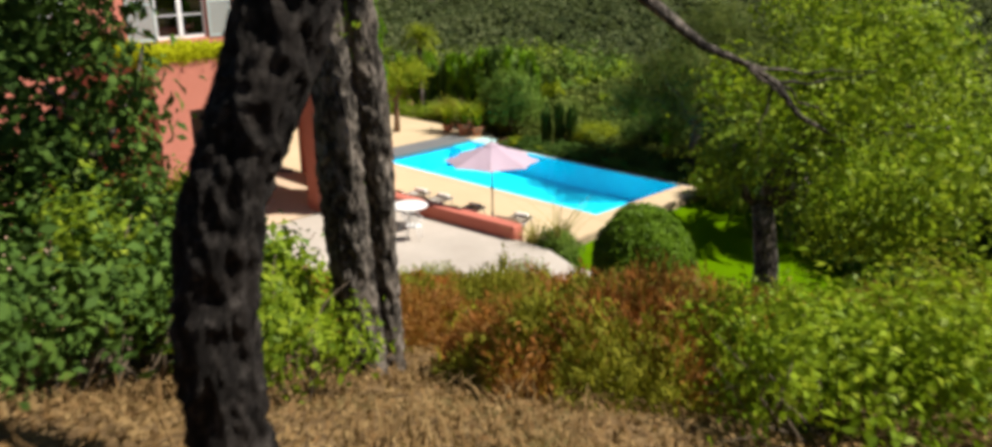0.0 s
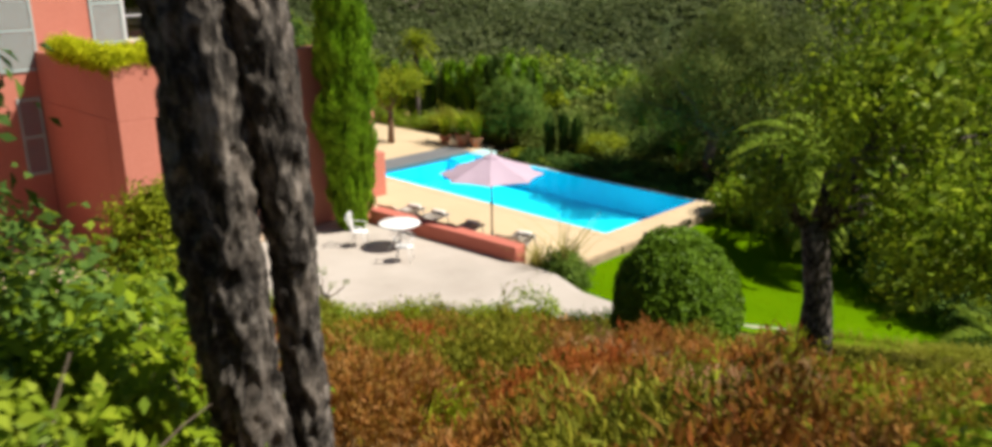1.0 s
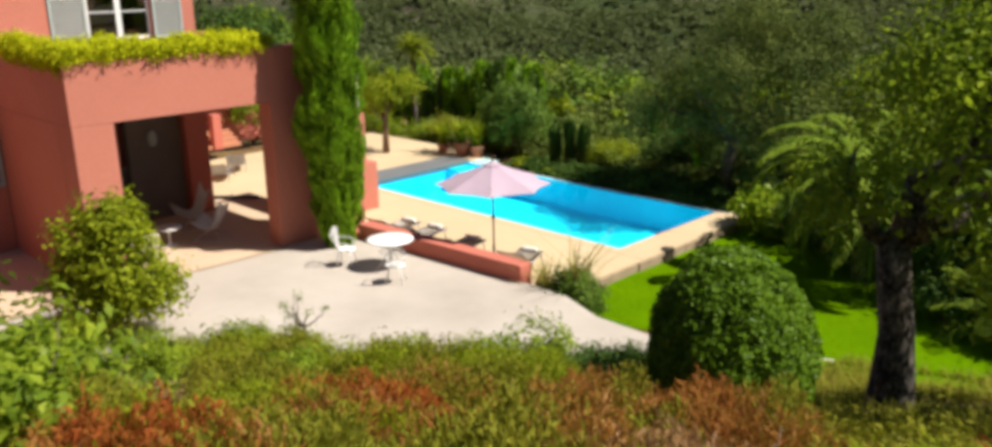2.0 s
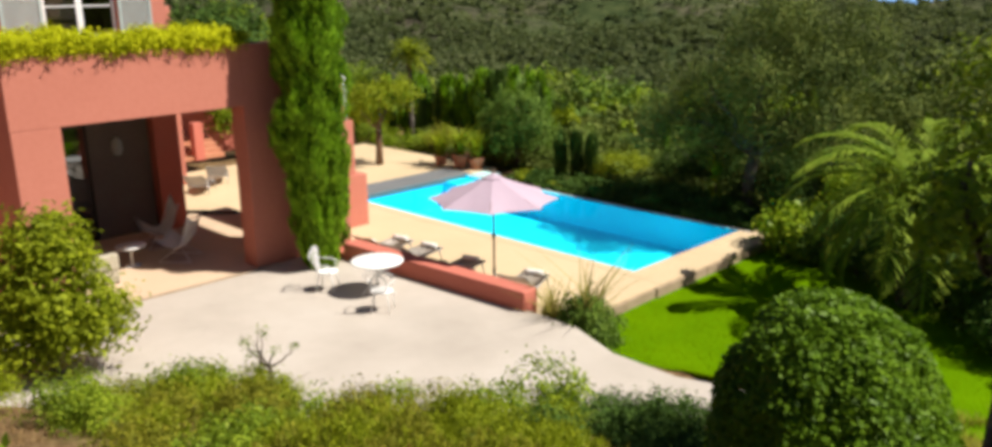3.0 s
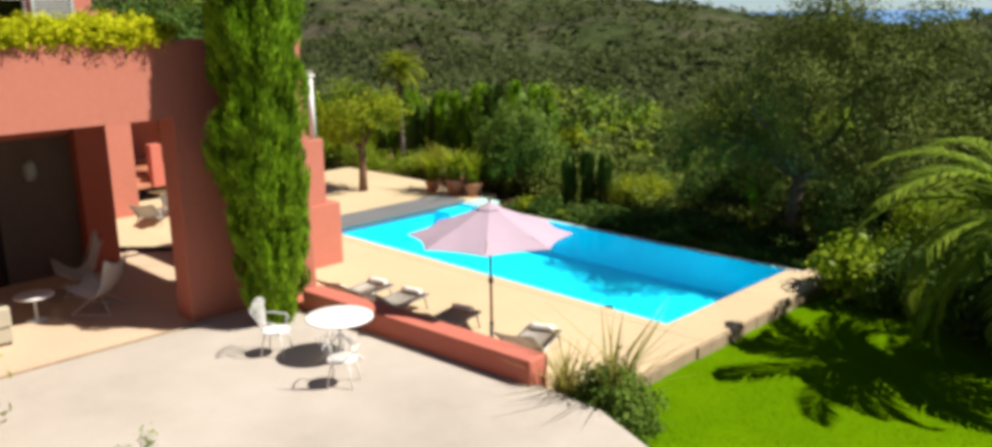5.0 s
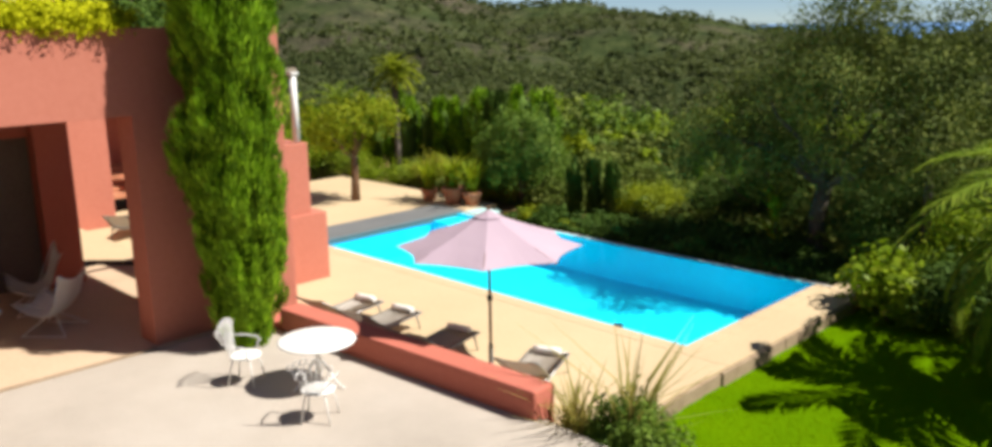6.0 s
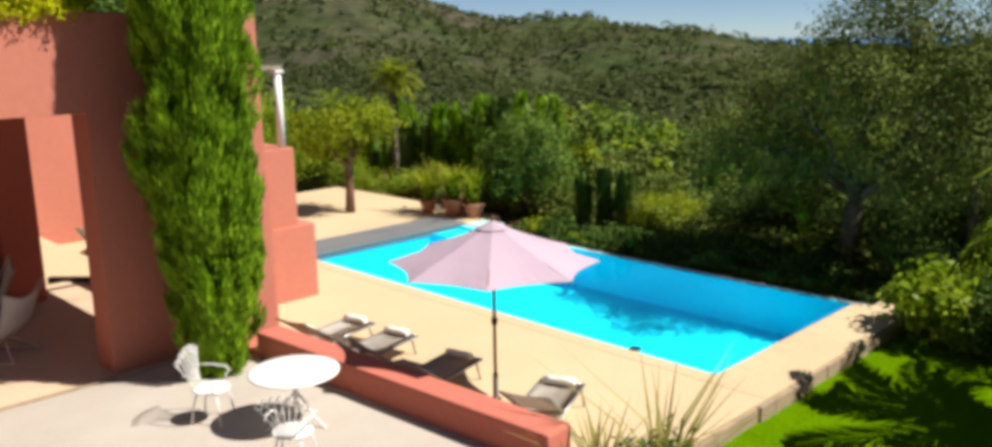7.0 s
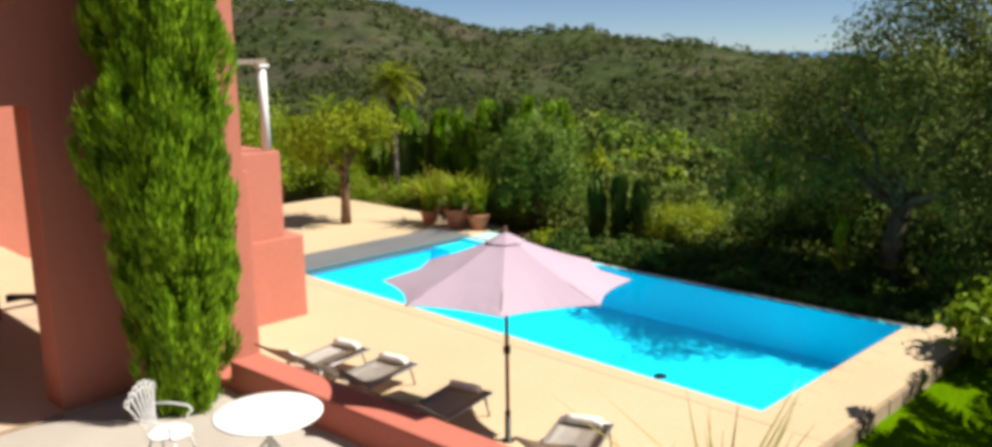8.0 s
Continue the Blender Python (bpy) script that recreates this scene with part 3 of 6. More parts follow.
for lo, hi in (((-28.65, 2.0, 0.0), (UX, 8.2, 9.6)), ((-28.65, 8.2, 7.6), (UX, 9.4, 9.6)), ((-28.65, 8.2, 0.0), (UX, 9.4, 5.3)), ((-28.65, 9.4, 4.6), (UX, 13.1, 9.6)), ((-28.65, 9.4, 0.0), (UX, 10.397, 4.6)),
               ((-28.65, 13.1, 8.3), (UX, 14.95, 9.6)), ((-28.65, 14.95, 4.86), (UX, 16.25, 9.6)), ((-28.65, 13.1, 4.86), (UX, 14.95, 5.9))):
    wall(lo, hi, RED, "upper_wall", 0.0)
wall((-36, 15.95, 4.86), (-28.653, 16.25, 9.6), RED, "upper_wall")
wall((-36.0, 2.0, 9.6), (-28.0, 16.55, 9.75), TILE_ROOF, "roof")
# stepped blocks of the outside stair
wall((-27.6, 18.52, -0.3), (-25.87, 20.54, 3.25), RED, "stair_block")
wall((-27.7, 18.51, -0.3), (-25.80, 20.90, 1.60), RED, "stair_block")
wall((-24.3, 18.21, -0.3), (-23.02, 18.6, 0.35), RED, "stair_block")
part("post", tube(shape(), [(-25.99, 20.34, 3.25), (-25.99, 20.34, 4.78)], [0.085, 0.075], 14), WHITE_PAINT, house, "round white pergola post")
part("post_cap", box(shape(), (-26.09, 20.24, 4.78), (-25.89, 20.44, 4.84), 0.01), WHITE_PAINT, house)
part("beam", box(shape(), (-26.05, 17.6, 4.84), (-25.93, 20.42, 4.93), 0.01), STONE, house, "weathered grey pergola beam")
# room behind the glass; its dimness is put into the dark plaster colour
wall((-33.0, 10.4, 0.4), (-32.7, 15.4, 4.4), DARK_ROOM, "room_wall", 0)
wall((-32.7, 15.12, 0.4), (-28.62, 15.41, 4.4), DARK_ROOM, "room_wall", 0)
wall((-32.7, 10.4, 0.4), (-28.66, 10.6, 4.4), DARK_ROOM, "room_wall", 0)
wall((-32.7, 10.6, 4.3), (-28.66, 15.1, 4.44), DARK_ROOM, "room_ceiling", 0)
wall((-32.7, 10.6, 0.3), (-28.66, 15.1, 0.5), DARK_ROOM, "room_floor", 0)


def glazed_door(x, y0, y1, z0, z1, frame_mat, label, bars=0):
    """A leaf in a wall that faces the terrace: frame of four bars and a pane."""
    d = part("glass_door", box(shape(), (x - 0.03, y0, z0), (x + 0.03, y0 + 0.07, z1), 0.006), frame_mat, house, label)
    for lo, hi in (((x - 0.03, y1 - 0.07, z0), (x + 0.03, y1, z1)), ((x - 0.03, y0 + 0.07, z1 - 0.08), (x + 0.03, y1 - 0.07, z1)), ((x - 0.03, y0 + 0.07, z0), (x + 0.03, y1 - 0.07, z0 + 0.1))):
        part("door_bar", box(shape(), lo, hi, 0.006), frame_mat, d)
    for i in range(bars):
        zb = z0 + (z1 - z0) * (i + 1) / (bars + 1)
        part("glazing_bar", box(shape(), (x - 0.02, y0 + 0.07, zb - 0.015), (x + 0.02, y1 - 0.07, zb + 0.015)), frame_mat, d)
    p = part("pane", box(shape(), (x - 0.006, y0 + 0.06, z0 + 0.09), (x + 0.006, y1 - 0.06, z1 - 0.07)), GLASS, d, "dark reflecting glass")
    p.visible_shadow = False


for i in range(2):
    glazed_door(-28.42 + 0.07 * (i % 2), 10.42 + 1.665 * i, 10.42 + 1.665 * (i + 1), 0.51, 3.69, DARK_METAL, "dark metal sliding glass door")
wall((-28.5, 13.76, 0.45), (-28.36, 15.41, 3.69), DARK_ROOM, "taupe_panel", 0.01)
sc = part("wall_lamp", lathe(shape(), [(0.0, 0.0), (0.10, 0.02), (0.15, 0.18), (0.13, 0.38), (0.06, 0.48), (0.0, 0.5)], 16), SHUTTER, house, "oval grey wall lamp")
sc.matrix_local = pose(-28.33, 14.5, 2.75)
glazed_door(-28.45, 13.12, 14.02, 5.9, 8.28, WHITE_PAINT, "white framed balcony glass door", 2)
glazed_door(-28.45, 14.03, 14.93, 5.9, 8.28, WHITE_PAINT, "white framed balcony glass door", 2)
glazed_door(-28.45, 8.22, 9.38, 5.3, 7.58, WHITE_PAINT, "white framed upper window", 2)
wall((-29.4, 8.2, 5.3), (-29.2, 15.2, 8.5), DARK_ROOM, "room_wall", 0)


def shutter(y0, y1, z0, z1):
    s = part("shutter", box(shape(), (UX + 0.004, y0, z0), (UX + 0.05, y0 + 0.07, z1), 0.004), SHUTTER, house, "grey-green louvred shutter, folded open")
    part("stile", box(shape(), (UX + 0.004, y1 - 0.07, z0), (UX + 0.05, y1, z1), 0.004), SHUTTER, s)
    for zc in (z0 + 0.05, (z0 + z1) / 2, z1 - 0.05):
        part("rail", box(shape(), (UX + 0.006, y0 + 0.07, zc - 0.05), (UX + 0.048, y1 - 0.07, zc + 0.05), 0.004), SHUTTER, s)
    slat = None
    n = int((z1 - z0) / 0.075)
    for i in range(n):
        zc = z0 + 0.06 + (z1 - z0 - 0.12) * (i + 0.5) / n
        if slat is None:
            slat = part("slat", box(shape(), (-0.022, y0 + 0.07, -0.004), (0.022, y1 - 0.07, 0.004)), SHUTTER, s)
            ob = slat
        else:
            ob = new("slat", slat.data)
            ob.parent = s
        ob.matrix_local = pose(UX + 0.027, 0, zc, 0, 38, 0)


shutter(12.1, 13.08, 5.9, 8.3)
shutter(14.97, 15.85, 5.9, 8.3)
shutter(9.42, 10.5, 5.3, 7.6)
shutter(9.72, 10.36, 2.3, 4.56)

# wing and steps seen through the porch
wing = thing("garden_wing", (0, 0, 0), "sunlit red rendered wing behind the rear terrace", "house")
part("wall", box(shape(), (-38.0, 9.0, 0.0), (-35.4, 19.75, 6.5), 0.03), RED, wing)
part("wall", box(shape(), (-41.0, 19.8, 0.0), (-40.6, 26.0, 5.2), 0.03), RED_DEEP, wing)
part("roof", box(shape(), (-41.0, 19.8, 3.2), (-37.2, 24.0, 3.45), 0.02), TILE_ROOF, wing)
for i in range(5):
    part("step", box(shape(), (-39.8 + 0.35 * 0, 19.9, 0.40 + 0.17 * i), (-37.6 - 0.32 * i, 22.5, 0.40 + 0.17 * (i + 1)), 0.01), TERRACOTTA, wing)
part("bollard", box(shape(), (-37.9, 21.2, 0.4), (-37.5, 21.6, 1.9), 0.02), RED_DEEP, wing)
rail = thing("step_edge", (0, 0, 0), "dark low kerb between porch and rear terrace", "kerb", kind="structure")
part("kerb", box(shape(), (0, -0.07, -0.25), (1.72, 0.07, 0.10), 0.012, pose(-29.5, 16.64, 0.5, 0, 0, 41.7)), DARK_METAL, rail)
edging = thing("porch_edging", (0, 0, 0), "narrow brown stone edging between porch and gravel", "edging", kind="structure")
for k in range(16):
    part("edge_stone", box(shape(), (-22.91, 6.1 + 0.58 * k, 0.2), (-22.82, 6.67 + 0.58 * k, 0.524), 0.006), EDGE_STONE, edging)


# pale rock faces high on the hill
rg = np.random.default_rng(61)
for az, rr, w, d in ((53.6, 900, 22, 44), (50.6, 860, 13, 24)):
    a = math.radians(az)
    cx, cy = MID[0] - rr * math.sin(a), MID[1] + rr * math.cos(a)
    bm, grid = shape(), []
    for i in range(13):
        row = []
        for j in range(13):
            u, v = i / 6 - 1, j / 6 - 1
            k = 1 + 0.35 * noise.noise(Vector((u * 2, v * 2, az)))
            x = cx + (math.cos(a) * u * w - math.sin(a) * v * d) * k * math.sqrt(1 - v * v * 0.5)
            y = cy + (math.sin(a) * u * w + math.cos(a) * v * d) * k * math.sqrt(1 - u * u * 0.5)
            r2 = math.hypot(x - MID[0], y - MID[1])
            row.append(bm.verts.new((x, y, float(ground_z(x, y)) + rough(x, y, r2) + 4.0 - 3.0 * max(u * u, v * v) + 1.5 * noise.noise(Vector((x * 0.1, y * 0.1, 0))))))
        grid.append(row)
    for i in range(12):
        for j in range(12):
            bm.faces.new((grid[i][j], grid[i + 1][j], grid[i + 1][j + 1], grid[i][j + 1]))
    bmesh.ops.recalc_face_normals(bm, faces=bm.faces)
    tagged(mesh_object("rock_face", bm, STONE), "pale bare rock face on the far hill", "rock", kind="structure")

# ---- garden furniture ----
def umbrella(at):
    u = thing("garden_umbrella", at, "open lilac canvas garden umbrella on a slim pole", "umbrella")
    part("pole", tube(shape(), [(0, 0, 0.03), (0, 0, 2.81)], 0.026, 12), WOOD, u, "slim brown wooden pole")
    part("base", lathe(shape(), [(0.0, 0), (0.09, 0), (0.09, 0.012), (0.042, 0.02), (0.038, 0.42), (0.0, 0.42)], 20), DARK_METAL, u, "dark metal ground socket")
    part("crank", lathe(shape(), [(0.0, 0), (0.045, 0.0), (0.05, 0.05), (0.045, 0.1), (0.0, 0.1)], 12, (0, 0, 1.2)), DARK_METAL, u)
    part("hub", lathe(shape(), [(0.0, 0), (0.06, 0), (0.06, 0.07), (0.03, 0.1), (0.0, 0.1)], 12, (0, 0, 1.95)), DARK_METAL, u)
    part("finial", lathe(shape(), [(0.0, 0), (0.02, 0.0), (0.025, 0.03), (0.012, 0.05), (0.0, 0.06)], 12, (0, 0, 2.81)), WOOD, u)
    R, top, rim, n = 1.57, 2.765, 2.17, 8
    corner = [Vector((R * math.cos(2 * math.pi * (k - 0.06) / n), R * math.sin(2 * math.pi * (k - 0.06) / n), rim)) for k in range(n)]
    apex = Vector((0, 0, top))
    for k in range(n):
        a, b = corner[k], corner[(k + 1) % n]
        bm, rows = shape(), []
        for i in range(9):
            f = i / 8
            row = []
            for j in range(7):
                g = j / 6
                p = apex.lerp(a.lerp(b, g), f)
                p.z += -0.03 * math.sin(math.pi * f) - 0.012 * f * math.sin(math.pi * g) + 0.006 * noise.noise(Vector((p.x * 3, p.y * 3, k)))
                cut = 0.075 * f * math.sin(math.pi * g)
                p.x, p.y = p.x * (1 - cut * f), p.y * (1 - cut * f)
                row.append(bm.verts.new(p))
            rows.append(row)
        for r0, r1 in zip(rows, rows[1:]):
            for j in range(6):
                bm.faces.new((r0[j], r1[j], r1[j + 1], r0[j + 1]))
        bmesh.ops.remove_doubles(bm, verts=bm.verts, dist=1e-5)
        bmesh.ops.solidify(bm, geom=bm.faces[:], thickness=0.006)
        part("canopy_panel", bm, LILAC, u)
        rib = part("rib", tube(shape(), [apex - Vector((0, 0, 0.03)), apex.lerp(a, 0.5) - Vector((0, 0, 0.05)), a - Vector((0, 0, 0.012))], 0.011, 6), WOOD, u)
        part("strut", tube(shape(), [(0.04 * math.cos(0.785 * (k - 0.06)), 0.04 * math.sin(0.785 * (k - 0.06)), 1.99), apex.lerp(a, 0.5) - Vector((0, 0, 0.06))], 0.008, 6), WOOD, rib)
    bm = lathe(shape(), [(0.02, 2.785), (0.10, 2.748), (0.25, 2.676), (0.245, 2.670), (0.10, 2.740), (0.02, 2.777)], 8)
    smooth(bm, False)
    part("vent_cap", bm, LILAC, u)
    return u


umbrella((-18.97, 19.52, 0.0))


def lounger():
    l = thing("sun_lounger", (0, 0, 0), "grey mesh sun lounger with raised backrest on the deck", "sun lounger", "loungers by the pool")
    for sx in (-0.34, 0.34):
        part("side_rail", tube(shape(), [(sx, -0.22, 0.31), (sx, 1.0, 0.31)], 0.019, 8), GREY_METAL, l)
        part("back_rail", tube(shape(), [(sx, -0.10, 0.33), (sx, -0.76, 0.80)], 0.017, 8), GREY_METAL, l)
        for yy, dy in ((-0.12, -0.08), (0.82, 0.09)):
            part("leg", tube(shape(), [(sx, yy, 0.31), (sx * 1.04, yy + dy, 0.0)], 0.017, 8), GREY_METAL, l)
    for yy in (-0.22, 1.0):
        part("cross_bar", tube(shape(), [(-0.34, yy, 0.31), (0.34, yy, 0.31)], 0.017, 8), GREY_METAL, l)
    bm, rows = shape(), []
    for i in range(13):
        row = []
        for j in range(5):
            g = j / 4
            row.append(bm.verts.new((-0.33 + 0.66 * g, -0.12 + 1.11 * i / 12, 0.325 - 0.025 * math.sin(math.pi * g))))
        rows.append(row)
    for a, b in zip(rows, rows[1:]):
        for j in range(4):
            bm.faces.new((a[j], a[j + 1], b[j + 1], b[j])).smooth = True
    bmesh.ops.solidify(bm, geom=bm.faces[:], thickness=0.012)
    part("seat", bm, GREY_MESH, l)
    bm, rows = shape(), []
    for i in range(8):
        row = []
        for j in range(5):
            f, g = i / 7, j / 4
            row.append(bm.verts.new((-0.33 + 0.66 * g, -0.10 - 0.67 * f, 0.345 + 0.48 * f - 0.03 * math.sin(math.pi * g))))
        rows.append(row)
    for a, b in zip(rows, rows[1:]):
        for j in range(4):
            bm.faces.new((a[j], b[j], b[j + 1], a[j + 1])).smooth = True
    bmesh.ops.solidify(bm, geom=bm.faces[:], thickness=0.012)
    part("backrest", bm, GREY_MESH, l)
    return l


first = lounger()
spots = [(-22.63, 18.90, 13), (-21.52, 18.98, 13), (-19.85, 18.94, 13), (-17.76, 19.24, 24)]
first.matrix_world = pose(spots[0][0], spots[0][1], 0, 0, 0, spots[0][2])
for x, y, a in spots[1:]:
    copy_thing(first, pose(x, y, 0, 0, 0, a))
tagged(copy_thing(first, pose(-34.7, 20.6, 0, 0, 0, 60)), "grey mesh sun lounger on the paving behind the porch")
tagged(copy_thing(first, pose(-33.6, 19.3, 0, 0, 0, 50)), "grey mesh sun lounger on the paving behind the porch")


def towel(x, y, z, turn):
    t = thing("rolled_towel", (x, y, z), "rolled white towel lying on a sun lounger", "towel", "towels on the loungers", turn=turn)
    bm = shape()
    tube(bm, [(-0.24, 0, 0.06), (-0.12, 0, 0.062), (0, 0, 0.06), (0.12, 0, 0.062), (0.24, 0, 0.06)], [0.055, 0.062, 0.06, 0.062, 0.055], 12)
    part("roll", bm, WHITE_CLOTH, t)
    part("fold", box(shape(), (-0.22, 0.03, 0.0), (0.22, 0.12, 0.018), 0.006), WHITE_CLOTH, t)


for x, y, a in spots:
    m = pose(x, y, 0, 0, 0, a)
    p = m @ Vector((0, 0.84, 0.33))
    towel(p.x, p.y, p.z, a)


def round_table(at):
    t = thing("garden_table", at, "round white painted iron garden table on the gravel", "table")
    part("tabletop", lathe(shape(), [(0.0, 0.70), (0.56, 0.70), (0.585, 0.71), (0.585, 0.725), (0.56, 0.735), (0.0, 0.735)], 40), WHITE_IRON, t)
    part("column", lathe(shape(), [(0.05, 0.18), (0.035, 0.3), (0.03, 0.5), (0.045, 0.66), (0.10, 0.70)], 14), WHITE_IRON, t)
    for k in range(3):
        a = 2 * math.pi * k / 3 + 0.4
        c, s = math.cos(a), math.sin(a)
        pts = [(0.03 * c, 0.03 * s, 0.42), (0.16 * c, 0.16 * s, 0.30), (0.26 * c, 0.26 * s, 0.14), (0.40 * c, 0.40 * s, 0.02), (0.44 * c, 0.44 * s, 0.012)]
        part("leg", tube(shape(), pts, [0.02, 0.02, 0.018, 0.016, 0.02], 8), WHITE_IRON, t)
        pts = [(0.05 * c, 0.05 * s, 0.5), (0.2 * c, 0.2 * s, 0.56), (0.3 * c, 0.3 * s, 0.69)]
        part("bracket", tube(shape(), pts, 0.011, 6), WHITE_IRON, t)
    return t


round_table((-19.50, 16.38, TERRACE))


def iron_chair():
    c = thing("iron_chair", (0, 0, 0), "white wrought-iron garden armchair with scrolled fan back", "chair", "chairs round the garden table")
    part("seat", lathe(shape(), [(0.0, 0.43), (0.22, 0.425), (0.24, 0.435), (0.24, 0.45), (0.22, 0.46), (0.0, 0.455)], 28), WHITE_IRON, c)
    for k, (x, y) in enumerate(((-0.18, -0.16), (0.18, -0.16), (-0.16, 0.17), (0.16, 0.17))):
        part("leg", tube(shape(), [(x * 0.8, y * 0.8, 0.43), (x * 1.05, y * 1.05, 0.25), (x * 1.25, y * 1.25, 0.0)], [0.014, 0.012, 0.014], 8), WHITE_IRON, c)
    for k in range(7):
        a = (k - 3) / 3
        x0, x1 = 0.10 * a, 0.27 * a
        h = 0.93 - 0.10 * a * a
        part("back_bar", tube(shape(), [(x0, 0.19, 0.45), (x0 * 1.4, 0.235, 0.6), (x1, 0.30, h)], 0.009, 6), WHITE_IRON, c)
        ring = [(x1 + 0.042 * math.cos(t), 0.30, h + 0.042 * math.sin(t) + 0.035) for t in np.linspace(0, 2 * math.pi, 13)]
        part("scroll", tube(shape(), ring, 0.008, 6, False), WHITE_IRON, c)
    for s in (-1, 1):
        pts = [(0.22 * s, 0.27, 0.68), (0.27 * s, 0.1, 0.67), (0.27 * s, -0.1, 0.65), (0.25 * s, -0.16, 0.60), (0.22 * s, -0.12, 0.57), (0.2 * s, -0.12, 0.44)]
        part("arm", tube(shape(), pts, 0.011, 8), WHITE_IRON, c)
    return c


ch = iron_chair()
ch.matrix_world = pose(-20.42, 15.68, TERRACE, 0, 0, 128)
copy_thing(ch, pose(-18.50, 15.71, TERRACE, 0, 0, -140))


def butterfly_chair():
    c = thing("butterfly_chair", (0, 0, 0), "white canvas butterfly chair on a bent white frame", "chair", "butterfly chairs in the porch")
    tips = [(-0.45, 0.38, 0.98), (0.45, 0.38, 0.98), (-0.40, -0.36, 0.56), (0.40, -0.36, 0.56)]
    bm, rows = shape(), []
    n = 10
    for i in range(n + 1):
        f, row = i / n, []
        for j in range(n + 1):
            g = j / n
            k = abs(2 * g - 1)
            w = 0.48 - 0.08 * math.sin(math.pi * f)
            back = max(0.0, (f - 0.45) / 0.55)
            y = -0.40 + 0.56 * min(1, f / 0.55) + 0.26 * back
            zt = 0.58 - 0.26 * math.sin(math.pi * min(1, f / 0.9)) * (1 - back) + 0.44 * back ** 1.2
            sag = 0.13 * (1 - k * k) * (0.5 + 0.8 * abs(2 * f - 1))
            row.append(bm.verts.new(((2 * g - 1) * w, y, zt - sag)))
        rows.append(row)
    for a, b in zip(rows, rows[1:]):
        for j in range(n):
            bm.faces.new((a[j], a[j + 1], b[j + 1], b[j])).smooth = True
    bmesh.ops.solidify(bm, geom=bm.faces[:], thickness=0.012)
    part("sling", bm, WHITE_CLOTH, c)
    for k, t in enumerate(tips):
        o = (-t[0] * 0.85, -t[1] * 0.9, 0.012)
        part("frame_bar", tube(shape(), [t, (0.0, 0.0, 0.30 + 0.02 * (k % 2)), o], 0.008, 6), WHITE_IRON, c)
    for s in (-1, 1):
        part("foot_bar", tube(shape(), [(0.34 * s, -0.34, 0.012), (0.34 * s, 0.33, 0.012)], 0.008, 6), WHITE_IRON, c)
    return c


bc = butterfly_chair()
bc.matrix_world = pose(-26.75, 14.72, TERRACE + 0.012, 0, 0, -12) @ Matrix.Scale(1.18, 4)
copy_thing(bc, pose(-25.15, 14.52, TERRACE + 0.012, 0, 0, -48))
st = thing("side_table", (-25.42, 13.38, TERRACE + 0.012), "small round white side table in the porch", "side table")
part("tabletop", lathe(shape(), [(0.0, 0.50), (0.36, 0.50), (0.37, 0.515), (0.36, 0.53), (0.0, 0.53)], 28), WHITE_IRON, st)
part("stem", lathe(shape(), [(0.05, 0.02), (0.03, 0.08), (0.03, 0.45), (0.06, 0.5)], 12), WHITE_IRON, st)
part("foot", lathe(shape(), [(0.0, 0.0), (0.2, 0.0), (0.19, 0.015), (0.05, 0.03), (0.0, 0.03)], 20), WHITE_IRON, st)
so = thing("outdoor_sofa", (-24.8, 12.23, TERRACE + 0.012), "low beige upholstered outdoor sofa at the porch edge", "sofa")
part("base", box(shape(), (-0.45, -0.9, 0.05), (0.45, 0.42, 0.34), 0.03), BEIGE, so)
part("backrest", box(shape(), (0.28, -0.9, 0.342), (0.48, 0.42, 0.72), 0.05), BEIGE, so)
part("seat_cushion", box(shape(), (-0.43, -0.85, 0.343), (0.27, 0.38, 0.47), 0.05), BEIGE, so)
for x, y in ((-0.4, -0.8), (0.4, -0.8), (-0.4, 0.35), (0.4, 0.35)):
    part("foot", box(shape(), (x - 0.03, y - 0.03, 0), (x + 0.03, y + 0.03, 0.052)), DARK_METAL, so)


def pot(x, y, r, h, lean=0):
    p = thing("terracotta_pot", (x, y, DECK), "large terracotta pot with a spiky green plant", "plant pot", "pots beside the pool")
    part("vessel", lathe(shape(), [(0.0, 0.0), (r * 0.62, 0.0), (r * 0.7, h * 0.1), (r * 0.95, h * 0.75), (r * 0.97, h * 0.82), (r * 1.08, h * 0.84), (r * 1.1, h), (r * 0.95, h), (r * 0.9, h * 0.9), (0.0, h * 0.88)], 24), TERRACOTTA, p)
    rg = np.random.default_rng(int(abs(x * 10)))
    roots = np.stack([rg.normal(0, r * 0.2, 70), rg.normal(0, r * 0.2, 70), np.full(70, h * 0.85)], 1)
    ob = new("plant", quads("plant", blades(rg, roots, 1.05, 0.11, 0.7, 0.25), CITRUS_LEAF))
    ob.parent = p


pot(-30.05, 28.75, 0.36, 0.55)
pot(-29.35, 28.95, 0.32, 0.45)
pot(-31.1, 28.6, 0.28, 0.4)


# ---- lawn ----
rng = np.random.default_rng(11)


def build_lawn():
    n = 150000
    x, y = rng.uniform(-15.9, -3.5, n), rng.uniform(17.6, 30.5, n)
    # denser near the pool deck
    s = (x + 12.5) * 0.63 - (y - 14.8) * 0.77
    keep = (s < -1.6) & (rng.uniform(size=n) < np.where(x < -9, 1.0, 0.55))
    x, y = x[keep], y[keep]
    z = ground_z(x, y) + 0.02
    ob = new("lawn", quads("lawn", blades(rng, np.stack([x, y, z], 1), 0.028, 0.02, 0.5), LAWN_BLADE))
    tagged(ob, "bright green mown lawn below the pool deck", "lawn", kind="stuff")


